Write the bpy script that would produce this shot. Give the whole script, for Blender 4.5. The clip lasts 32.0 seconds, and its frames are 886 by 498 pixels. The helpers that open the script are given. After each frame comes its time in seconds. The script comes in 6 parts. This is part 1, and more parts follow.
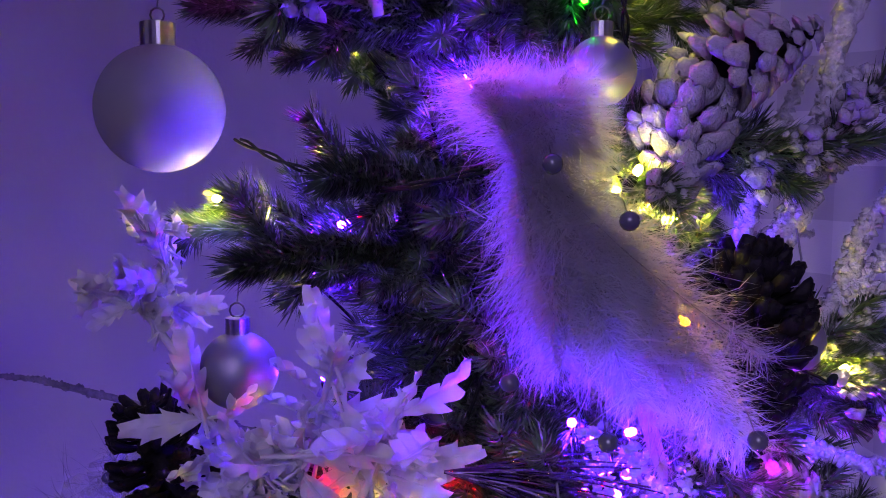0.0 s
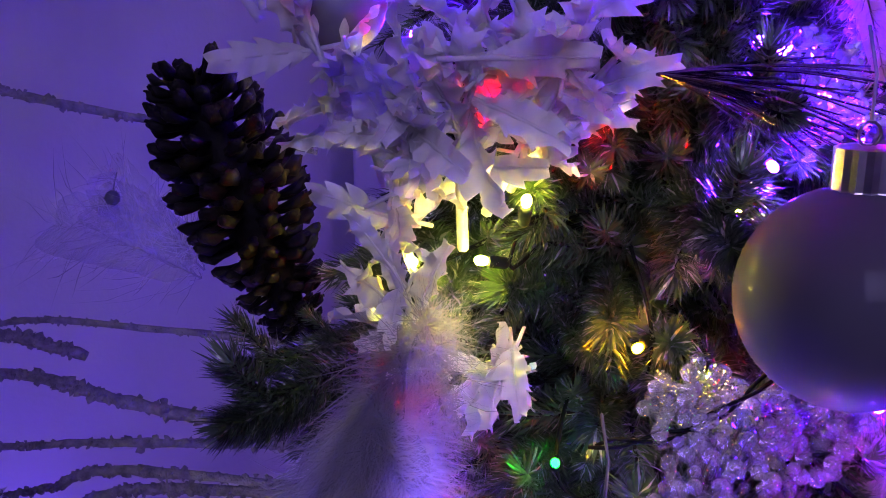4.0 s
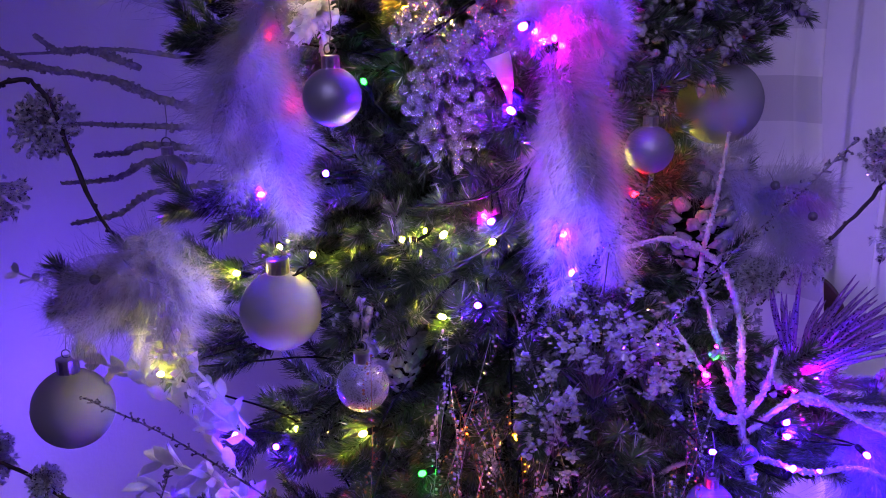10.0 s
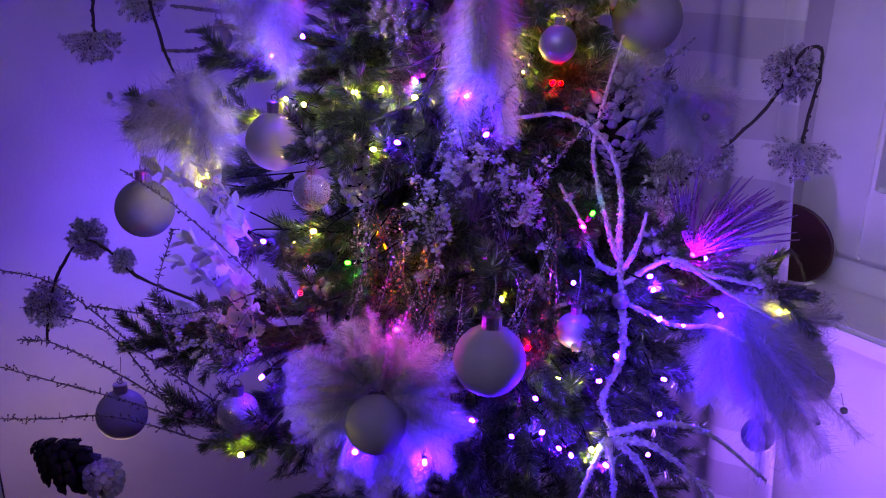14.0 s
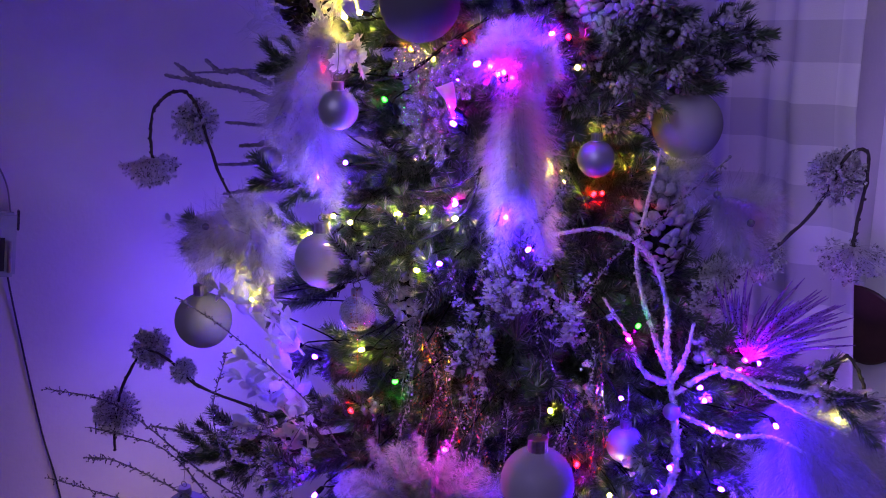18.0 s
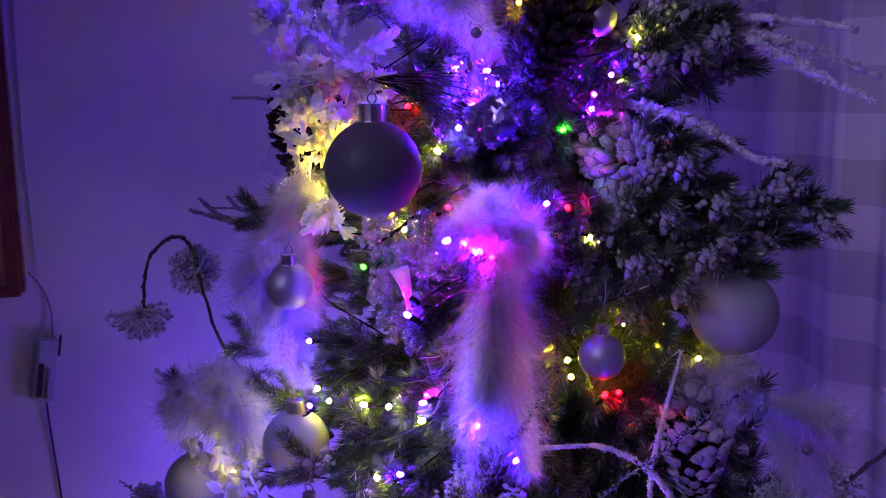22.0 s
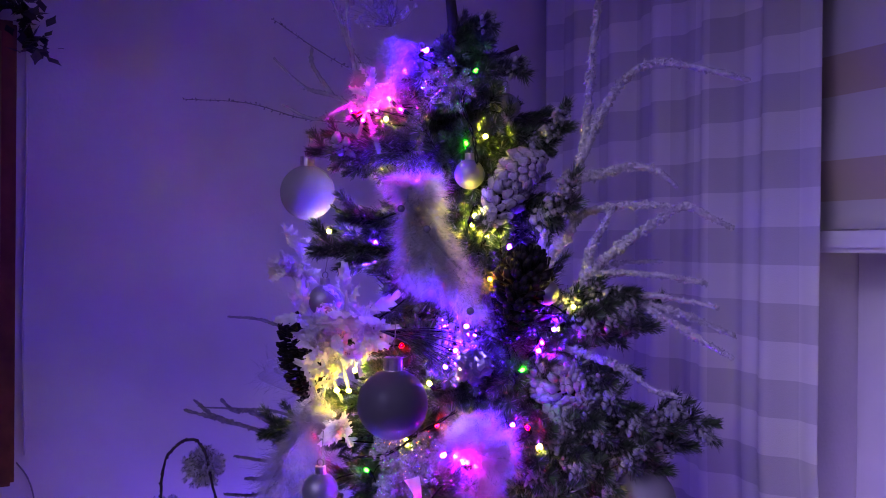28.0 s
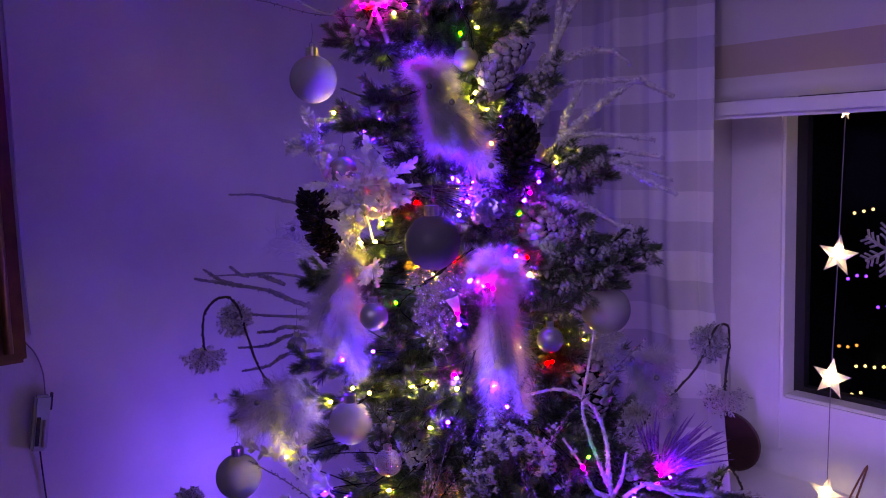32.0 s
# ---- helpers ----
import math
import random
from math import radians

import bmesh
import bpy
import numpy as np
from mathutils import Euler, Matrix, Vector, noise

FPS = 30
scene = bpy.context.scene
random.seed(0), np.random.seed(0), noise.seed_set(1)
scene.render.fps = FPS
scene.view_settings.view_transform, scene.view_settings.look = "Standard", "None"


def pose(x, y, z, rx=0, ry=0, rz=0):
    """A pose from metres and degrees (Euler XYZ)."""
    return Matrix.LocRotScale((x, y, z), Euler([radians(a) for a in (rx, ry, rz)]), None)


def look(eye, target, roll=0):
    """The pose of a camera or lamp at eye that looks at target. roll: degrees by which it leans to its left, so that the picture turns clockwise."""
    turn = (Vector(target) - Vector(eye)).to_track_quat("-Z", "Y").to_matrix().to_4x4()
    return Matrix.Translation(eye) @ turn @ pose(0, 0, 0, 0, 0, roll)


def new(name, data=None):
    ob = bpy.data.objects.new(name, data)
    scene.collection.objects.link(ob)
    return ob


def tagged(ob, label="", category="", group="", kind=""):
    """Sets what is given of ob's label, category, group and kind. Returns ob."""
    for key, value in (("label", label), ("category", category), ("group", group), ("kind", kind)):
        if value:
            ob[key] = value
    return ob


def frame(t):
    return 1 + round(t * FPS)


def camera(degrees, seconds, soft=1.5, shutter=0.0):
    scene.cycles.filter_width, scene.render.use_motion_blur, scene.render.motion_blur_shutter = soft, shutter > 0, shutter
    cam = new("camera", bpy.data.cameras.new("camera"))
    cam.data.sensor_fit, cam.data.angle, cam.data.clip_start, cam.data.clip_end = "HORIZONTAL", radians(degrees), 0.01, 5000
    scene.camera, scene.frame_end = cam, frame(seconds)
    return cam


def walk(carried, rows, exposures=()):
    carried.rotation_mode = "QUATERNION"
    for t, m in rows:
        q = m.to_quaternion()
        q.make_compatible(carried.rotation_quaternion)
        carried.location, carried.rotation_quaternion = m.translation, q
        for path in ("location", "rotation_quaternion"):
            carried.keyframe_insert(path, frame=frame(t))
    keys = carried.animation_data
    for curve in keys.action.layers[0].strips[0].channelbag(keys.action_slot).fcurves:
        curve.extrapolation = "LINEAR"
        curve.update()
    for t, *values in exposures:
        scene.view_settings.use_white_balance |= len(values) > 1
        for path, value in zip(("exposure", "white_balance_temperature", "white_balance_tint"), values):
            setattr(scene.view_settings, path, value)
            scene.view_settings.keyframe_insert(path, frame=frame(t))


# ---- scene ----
cam = camera(53.8, 32.0, 1.0)
PATH = [
    (0, (0.013, 0.023, 1.592), (0.006, 2.011, 1.375), -0.1),
    (0.5, (-0.04, 0.062, 1.579), (0.123, 2.037, 1.307), -0.5),
    (1, (-0.065, 0.078, 1.566), (0.236, 2.029, 1.246), -0.6),
    (1.5, (-0.095, 0.085, 1.55), (0.264, 2.015, 1.163), -0.2),
    (2, (-0.112, 0.09, 1.529), (0.272, 2.006, 1.106), -0.6),
    (2.5, (-0.12, 0.09, 1.516), (0.278, 2.002, 1.088), -0.9),
    (3, (-0.13, 0.096, 1.494), (0.267, 1.998, 1.019), -0.9),
    (3.5, (-0.131, 0.097, 1.475), (0.265, 2.0, 1.003), -0.0),
    (5.5, (-0.155, 0.071, 1.432), (0.302, 1.947, 0.91), -0.7),
    (6, (-0.133, 0.046, 1.41), (0.2, 1.951, 0.897), -0.6),
    (6.5, (-0.101, 0.001, 1.406), (0.106, 1.923, 0.892), -0.8),
    (7, (-0.081, -0.036, 1.394), (0.057, 1.891, 0.877), -0.5),
    (7.5, (-0.063, -0.067, 1.375), (0.017, 1.861, 0.847), -0.1),
    (8, (-0.026, -0.102, 1.362), (-0.006, 1.825, 0.826), -0.2),
    (8.5, (-0.009, -0.131, 1.353), (-0.024, 1.794, 0.814), -0.6),
    (9, (-0.003, -0.154, 1.343), (-0.036, 1.773, 0.809), -0.7),
    (9.5, (0.001, -0.198, 1.339), (-0.004, 1.731, 0.811), -0.6),
    (10, (0.031, -0.246, 1.336), (0.069, 1.681, 0.802), -0.9),
    (10.5, (0.046, -0.26, 1.32), (0.032, 1.668, 0.787), -1.1),
    (11, (0.063, -0.294, 1.307), (-0.04, 1.637, 0.796), 0.0),
    (11.5, (0.098, -0.316, 1.292), (-0.092, 1.604, 0.763), 1.0),
    (12, (0.159, -0.328, 1.284), (-0.116, 1.571, 0.722), 1.4),
    (12.5, (0.206, -0.356, 1.268), (-0.126, 1.523, 0.668), 2.0),
    (13, (0.237, -0.392, 1.271), (-0.119, 1.471, 0.637), 1.8),
    (13.5, (0.264, -0.427, 1.272), (-0.099, 1.436, 0.643), 2.6),
    (14, (0.286, -0.471, 1.285), (-0.097, 1.4, 0.69), 2.6),
    (14.5, (0.293, -0.491, 1.299), (-0.101, 1.384, 0.727), 2.2),
    (16.5, (0.24, -0.566, 1.343), (-0.009, 1.355, 0.846), 1.7),
    (17, (0.251, -0.567, 1.348), (-0.113, 1.347, 0.894), 0.7),
    (17.5, (0.272, -0.527, 1.361), (-0.209, 1.358, 0.895), 0.0),
    (18, (0.309, -0.454, 1.359), (-0.24, 1.403, 0.861), -0.6),
    (18.5, (0.337, -0.392, 1.351), (-0.256, 1.449, 0.842), -0.6),
    (19, (0.357, -0.357, 1.348), (-0.305, 1.461, 0.842), -0.8),
    (19.5, (0.393, -0.3, 1.352), (-0.364, 1.474, 0.824), -0.6),
    (20, (0.423, -0.26, 1.364), (-0.409, 1.482, 0.844), -1.7),
    (20.5, (0.43, -0.24, 1.379), (-0.447, 1.496, 0.912), -1.7),
    (21, (0.429, -0.228, 1.393), (-0.45, 1.515, 0.961), -1.1),
    (21.5, (0.422, -0.228, 1.408), (-0.485, 1.511, 1.018), -0.7),
    (22, (0.42, -0.232, 1.43), (-0.509, 1.507, 1.1), -0.4),
    (22.5, (0.421, -0.238, 1.448), (-0.517, 1.505, 1.164), -0.1),
    (23, (0.425, -0.24, 1.467), (-0.516, 1.51, 1.245), 0.1),
    (23.5, (0.432, -0.245, 1.488), (-0.503, 1.516, 1.329), 0.3),
    (24, (0.439, -0.264, 1.504), (-0.466, 1.517, 1.403), 0.5),
    (24.5, (0.445, -0.284, 1.519), (-0.435, 1.512, 1.499), 0.4),
    (25, (0.454, -0.303, 1.531), (-0.437, 1.487, 1.588), 0.1),
    (25.5, (0.453, -0.321, 1.548), (-0.437, 1.466, 1.666), -0.2),
    (27.5, (0.415, -0.458, 1.557), (-0.273, 1.42, 1.581), 0.1),
    (28, (0.41, -0.517, 1.549), (-0.252, 1.37, 1.54), 0.5),
    (28.5, (0.402, -0.547, 1.546), (-0.234, 1.349, 1.515), 0.5),
    (29, (0.416, -0.57, 1.538), (-0.251, 1.313, 1.457), 1.3),
    (29.5, (0.459, -0.629, 1.524), (-0.244, 1.239, 1.406), 1.9),
    (30, (0.476, -0.655, 1.521), (-0.223, 1.216, 1.404), 1.1),
    (30.5, (0.464, -0.664, 1.509), (-0.207, 1.216, 1.378), 0.4),
    (31, (0.402, -0.695, 1.505), (-0.136, 1.226, 1.368), -0.0),
    (31.5, (0.29, -0.744, 1.5), (-0.094, 1.213, 1.342), -0.9),
    (32, (0.214, -0.816, 1.502), (-0.034, 1.156, 1.278), -1.7),
]
walk(cam, [(t, look(eye, target, roll)) for t, eye, target, roll in PATH],
     [(0, 0.3, 6700, 10), (3, 0.26, 6500, 10), (6, 0.2, 6300, 12), (9, 0.1, 6300, 12), (12, 0.1, 6700, 10), (20, 0.18, 6500, 10), (22, 0.04, 6600, 10), (24, 0.18, 6600, 10), (26, 0.36, 6600, 10), (29, 0.38, 6700, 12), (30.5, 0.19, 7600, 26), (32, 0.02, 7400, 24)])

# ---- world and light ----
world = bpy.data.worlds.new("night")
scene.world = world
world.use_nodes = True
world.node_tree.nodes["Background"].inputs["Color"].default_value = (0.02, 0.02, 0.045, 1)
world.node_tree.nodes["Background"].inputs["Strength"].default_value = 0.3


def lamp(name, kind, place, colour, watts, size, aim=None, spread=180):
    data = bpy.data.lights.new(name, kind)
    data.color, data.energy = colour, watts
    if kind == "AREA":
        data.size, data.spread = size, radians(spread)
    else:
        data.shadow_soft_size = size
    ob = new(name, data)
    ob.matrix_world = look(place, aim) if aim else Matrix.Translation(place)
    return ob


VIOLET_LIGHT = (0.120, 0.042, 1.0)
lamp("violet_string_glow", "POINT", (-0.33, 0.70, 0.86), VIOLET_LIGHT, 3.2, 0.03)
lamp("violet_string_glow", "POINT", (-0.05, 0.98, 1.35), VIOLET_LIGHT, 0.4, 0.05)
lamp("violet_string_glow", "POINT", (0.52, 0.58, 0.70), (0.30, 0.11, 1.0), 4.0, 0.03)
# Added fill light for curtain and ornament fronts; no ceiling lamp is known there.
lamp("room_fill", "AREA", (0.15, -1.0, 2.36), (0.52, 0.43, 1.0), 4.6, 1.4, (0.66, 0.66, 1.45), 52)
lamp("violet_string_glow", "POINT", (0.33, 0.72, 1.42), (0.36, 0.26, 1.0), 0.22, 0.10)
# Added lamp without bulbs, lights the feather flower from below.
lamp("violet_string_glow", "POINT", (0.06, 0.36, 0.66), (0.20, 0.07, 1.0), 0.38, 0.04)
# Added lamp for the warm tint low on the picture wall; its source is unseen.
lamp("warm_wall_fill", "POINT", (-0.42, 0.56, 0.58), (1.0, 0.66, 0.40), 0.55, 0.05)

# ---- materials ----


def mat(name, colour, rough=0.5, metal=0.0, vary=0.15, scale=30.0, bump=0.0, bump_scale=200.0, coat=0.0, trans=0.0,
        emit=0.0, second=None, soft=0.0, sheen=0.0, island=0.0, stain=0.0):
    """A principled material whose colour varies at two scales, with fine relief."""
    m = bpy.data.materials.new(name)
    m.use_nodes = True
    nt = m.node_tree
    p = nt.nodes["Principled BSDF"]
    p.inputs["Roughness"].default_value = rough
    p.inputs["Metallic"].default_value = metal
    p.inputs["Coat Weight"].default_value = coat
    p.inputs["Coat Roughness"].default_value = 0.05
    p.inputs["Transmission Weight"].default_value = trans
    p.inputs["Sheen Weight"].default_value = sheen
    if emit:
        p.inputs["Emission Color"].default_value = (*colour, 1)
        p.inputs["Emission Strength"].default_value = emit
    second = second or tuple(c * (1 - 2 * vary) for c in colour)
    co = nt.nodes.new("ShaderNodeTexCoord")
    n1 = nt.nodes.new("ShaderNodeTexNoise")
    n1.inputs["Scale"].default_value, n1.inputs["Detail"].default_value = scale, 6
    nt.links.new(co.outputs["Object"], n1.inputs["Vector"])
    fac = n1.outputs["Fac"]
    if stain:
        n2 = nt.nodes.new("ShaderNodeTexNoise")
        n2.inputs["Scale"].default_value, n2.inputs["Detail"].default_value = scale * stain, 3
        nt.links.new(co.outputs["Object"], n2.inputs["Vector"])
        mix2 = nt.nodes.new("ShaderNodeMath")
        mix2.operation = "MULTIPLY_ADD"
        nt.links.new(fac, mix2.inputs[0])
        mix2.inputs[1].default_value = 0.5
        half = nt.nodes.new("ShaderNodeMath")
        half.operation = "MULTIPLY"
        half.inputs[1].default_value = 0.5
        nt.links.new(n2.outputs["Fac"], half.inputs[0])
        nt.links.new(half.outputs[0], mix2.inputs[2])
        fac = mix2.outputs[0]
    if island:
        g = nt.nodes.new("ShaderNodeNewGeometry")
        blend = nt.nodes.new("ShaderNodeMath")
        blend.operation = "MULTIPLY_ADD"
        nt.links.new(g.outputs["Random Per Island"], blend.inputs[0])
        blend.inputs[1].default_value = island
        nt.links.new(fac, blend.inputs[2])
        fac = blend.outputs[0]
    ramp = nt.nodes.new("ShaderNodeValToRGB")
    ramp.color_ramp.elements[0].position, ramp.color_ramp.elements[1].position = 0.32, 0.68 + island * 0.6
    ramp.color_ramp.elements[0].color, ramp.color_ramp.elements[1].color = (*second, 1), (*colour, 1)
    nt.links.new(fac, ramp.inputs["Fac"])
    nt.links.new(ramp.outputs["Color"], p.inputs["Base Color"])
    if bump:
        n3 = nt.nodes.new("ShaderNodeTexNoise")
        n3.inputs["Scale"].default_value, n3.inputs["Detail"].default_value = bump_scale, 5
        nt.links.new(co.outputs["Object"], n3.inputs["Vector"])
        b = nt.nodes.new("ShaderNodeBump")
        b.inputs["Strength"].default_value, b.inputs["Distance"].default_value = bump, 0.002
        nt.links.new(n3.outputs["Fac"], b.inputs["Height"])
        nt.links.new(b.outputs["Normal"], p.inputs["Normal"])
    if soft:
        t = nt.nodes.new("ShaderNodeBsdfTranslucent")
        nt.links.new(ramp.outputs["Color"], t.inputs["Color"])
        mix = nt.nodes.new("ShaderNodeMixShader")
        mix.inputs[0].default_value = soft
        nt.links.new(p.outputs[0], mix.inputs[1])
        nt.links.new(t.outputs[0], mix.inputs[2])
        nt.links.new(mix.outputs[0], nt.nodes["Material Output"].inputs["Surface"])
    return m


def glitter(name, colour, rough, amount, flake=900.0, soft=0.0):
    """A coat of flakes that glint in all directions, over a matt ground."""
    m = mat(name, colour, rough, vary=0.12, scale=60, soft=soft)
    nt = m.node_tree
    p = nt.nodes["Principled BSDF"]
    co = nt.nodes.new("ShaderNodeTexCoord")
    v = nt.nodes.new("ShaderNodeTexVoronoi")
    v.inputs["Scale"].default_value = flake
    nt.links.new(co.outputs["Object"], v.inputs["Vector"])
    step = nt.nodes.new("ShaderNodeMath")
    step.operation = "GREATER_THAN"
    step.inputs[1].default_value = 1 - amount
    sep = nt.nodes.new("ShaderNodeSeparateColor")
    nt.links.new(v.outputs["Color"], sep.inputs[0])
    nt.links.new(sep.outputs[0], step.inputs[0])
    nt.links.new(step.outputs[0], p.inputs["Metallic"])
    rr = nt.nodes.new("ShaderNodeMapRange")
    rr.inputs["To Min"].default_value, rr.inputs["To Max"].default_value = rough, 0.12
    nt.links.new(step.outputs[0], rr.inputs["Value"])
    nt.links.new(rr.outputs[0], p.inputs["Roughness"])
    b = nt.nodes.new("ShaderNodeBump")
    b.inputs["Strength"].default_value, b.inputs["Distance"].default_value = 0.9, 0.002
    nt.links.new(v.outputs["Color"], b.inputs["Height"])
    nt.links.new(b.outputs["Normal"], p.inputs["Normal"])
    return m


def glass_mat(name, colour, rough=0.0, ior=1.45):
    m = bpy.data.materials.new(name)
    m.use_nodes = True
    p = m.node_tree.nodes["Principled BSDF"]
    p.inputs["Base Color"].default_value = (*colour, 1)
    p.inputs["Roughness"].default_value = rough
    p.inputs["IOR"].default_value = ior
    p.inputs["Transmission Weight"].default_value = 1.0
    return m


def bulb_mat(name, colour, strength):
    m = bpy.data.materials.new(name)
    m.use_nodes = True
    nt = m.node_tree
    e = nt.nodes.new("ShaderNodeEmission")
    e.inputs["Color"].default_value, e.inputs["Strength"].default_value = (*colour, 1), strength
    nt.links.new(e.outputs[0], nt.nodes["Material Output"].inputs["Surface"])
    return m


M_NEEDLE = mat("fir_needle", (0.072, 0.120, 0.052), 0.32, vary=0.3, scale=18, second=(0.018, 0.034, 0.022), island=0.5, coat=0.45)
M_BARK = mat("bark", (0.030, 0.026, 0.020), 0.85, vary=0.3, scale=60, bump=0.6)
M_SNOW = mat("artificial_snow", (0.42, 0.41, 0.43), 0.95, vary=0.2, scale=120, bump=1.0, bump_scale=420, soft=0.12)
M_PEARL = mat("pearl_lacquer", (0.27, 0.265, 0.28), 0.62, vary=0.05, scale=25, coat=0.12)
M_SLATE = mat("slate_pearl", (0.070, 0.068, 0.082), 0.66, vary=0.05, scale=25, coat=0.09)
for m in (M_SLATE, M_PEARL):
    m.node_tree.nodes["Principled BSDF"].inputs["Coat Roughness"].default_value = 0.03
    m.node_tree.nodes["Principled BSDF"].inputs["Specular IOR Level"].default_value = 0.10
M_SATIN = mat("satin_silver", (0.27, 0.27, 0.30), 0.45, metal=0.55, vary=0.1, scale=40, bump=0.05, bump_scale=900)
M_GLITBALL = glitter("glittered_silver", (0.40, 0.40, 0.43), 0.5, 0.22, 2600)
M_CAP = mat("silver_cap", (0.55, 0.54, 0.52), 0.3, metal=1.0, vary=0.15, scale=120)
M_WIRE = mat("hanger_wire", (0.16, 0.15, 0.14), 0.35, metal=0.9, vary=0.1)
M_THREAD = mat("thread", (0.25, 0.24, 0.24), 0.8, vary=0.1)
M_FEATHER = mat("white_down", (0.66, 0.65, 0.66), 0.9, vary=0.06, scale=40, soft=0.68)


def gauzy(m, alpha):
    """Lets part of the light straight through, as loose down does."""
    nt = m.node_tree
    out = nt.nodes["Material Output"]
    old = out.inputs["Surface"].links[0].from_socket
    clear = nt.nodes.new("ShaderNodeBsdfTransparent")
    mix = nt.nodes.new("ShaderNodeMixShader")
    mix.inputs[0].default_value = alpha
    nt.links.new(clear.outputs[0], mix.inputs[1])
    nt.links.new(old, mix.inputs[2])
    nt.links.new(mix.outputs[0], out.inputs["Surface"])


gauzy(M_FEATHER, 0.46)
M_VANE = mat("white_vane", (0.66, 0.65, 0.66), 0.8, vary=0.10, scale=60, soft=0.55, bump=0.4, bump_scale=350)
gauzy(M_VANE, 0.34)
M_QUILL = mat("tan_quill", (0.50, 0.36, 0.26), 0.7, vary=0.2, scale=60, soft=0.3)
M_BEAD = mat("grey_bead", (0.10, 0.10, 0.12), 0.18, vary=0.1, coat=0.6)
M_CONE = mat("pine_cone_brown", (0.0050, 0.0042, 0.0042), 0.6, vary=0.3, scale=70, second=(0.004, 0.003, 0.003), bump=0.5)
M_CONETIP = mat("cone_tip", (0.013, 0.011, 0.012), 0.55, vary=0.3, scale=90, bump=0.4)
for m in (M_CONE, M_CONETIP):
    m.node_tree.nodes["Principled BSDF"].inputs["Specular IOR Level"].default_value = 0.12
M_FROST = mat("frosted_cone", (0.36, 0.35, 0.37), 0.9, vary=0.18, scale=90, bump=0.7, bump_scale=380)
M_HOLLY = mat("white_holly", (0.78, 0.77, 0.76), 0.38, vary=0.08, scale=50, soft=0.35, bump=0.2)
M_TWIG = mat("snowed_twig", (0.58, 0.56, 0.58), 0.95, vary=0.2, scale=160, bump=1.0, bump_scale=500)
# Darker copy of the snowed twig: shade of branches seen against the lit wall.
M_SHADETWIG = mat("backlit_flocked_twig", (0.30, 0.28, 0.31), 0.95, vary=0.25, scale=160, bump=1.0, bump_scale=500)
M_CRYSTAL = mat("clear_crystal", (0.90, 0.90, 0.96), 0.04, vary=0.04, trans=0.90)
M_ICE = mat("iced_flake", (0.85, 0.85, 0.87), 0.08, vary=0.12, scale=90, soft=0.08, coat=0.3, trans=0.6)
M_CABLE = mat("dark_green_cable", (0.006, 0.010, 0.008), 0.7, vary=0.2)
M_CABLE.node_tree.nodes["Principled BSDF"].inputs["Specular IOR Level"].default_value = 0.15
M_STEM = mat("dark_stem", (0.045, 0.035, 0.03), 0.8, vary=0.3, scale=120, bump=0.5)
M_POMPOM = glitter("iced_petal", (0.60, 0.60, 0.59), 0.5, 0.14, 500, soft=0.35)
M_THORN = glitter("glittered_twig", (0.22, 0.21, 0.22), 0.45, 0.35, 800)
M_PURPLE = glitter("purple_glitter", (0.30, 0.13, 0.46), 0.30, 0.16, 900)
M_TINSEL = mat("silver_tinsel", (0.78, 0.76, 0.76), 0.18, metal=0.45, vary=0.15, scale=200)
M_COPPER = mat("copper_glitter", (0.80, 0.42, 0.24), 0.16, metal=0.5, vary=0.15, scale=200)
M_TASSEL = mat("dark_violet_tinsel", (0.24, 0.18, 0.30), 0.22, metal=1.0, vary=0.2, scale=200)
M_FOIL = mat("violet_foil", (0.52, 0.40, 0.86), 0.16, metal=0.85, vary=0.2, scale=160, soft=0.30)
M_LACE = mat("white_lace_leaf", (0.72, 0.71, 0.72), 0.7, vary=0.12, scale=70, soft=0.35)
M_PETAL = mat("translucent_petal", (0.85, 0.80, 0.83), 0.5, vary=0.08, scale=60, soft=0.8)
M_PINKSTEM = mat("pink_straw", (0.62, 0.46, 0.50), 0.6, vary=0.15)
M_PAINT = mat("wall_paint", (0.70, 0.68, 0.68), 0.85, vary=0.10, scale=7, bump=0.25, bump_scale=160, stain=0.25)
M_CEIL = mat("ceiling_paint", (0.75, 0.74, 0.73), 0.9, vary=0.04, scale=5)
M_FLOOR = mat("oak_floor", (0.24, 0.15, 0.085), 0.45, vary=0.2, scale=9, bump=0.2)
M_WHITE = mat("white_window_paint", (0.78, 0.77, 0.76), 0.35, vary=0.04, scale=12, bump=0.08)
M_SILL = mat("white_sill", (0.78, 0.76, 0.75), 0.28, vary=0.04, scale=10)
M_SEAL = mat("black_seal", (0.012, 0.012, 0.013), 0.5, vary=0.1)
M_FRAME = mat("mahogany_frame", (0.20, 0.065, 0.035), 0.32, vary=0.25, scale=26, bump=0.15, coat=0.35)
M_GILT = mat("dull_gilt", (0.26, 0.14, 0.06), 0.4, metal=0.6, vary=0.2, scale=40)
M_CANVAS = mat("dark_canvas", (0.085, 0.062, 0.035), 0.55, vary=0.3, scale=4, second=(0.014, 0.013, 0.014), bump=0.3, bump_scale=500)
M_GARLAND = mat("dark_ivy", (0.016, 0.026, 0.018), 0.5, vary=0.3, scale=50)
M_CASE = mat("pale_green_plastic", (0.72, 0.80, 0.77), 0.12, vary=0.1, trans=0.35)
M_DARK = mat("dark_plastic", (0.03, 0.032, 0.033), 0.4, vary=0.2)
M_BROWN = mat("brown_wood", (0.060, 0.026, 0.018), 0.5, vary=0.25, scale=24, bump=0.25)
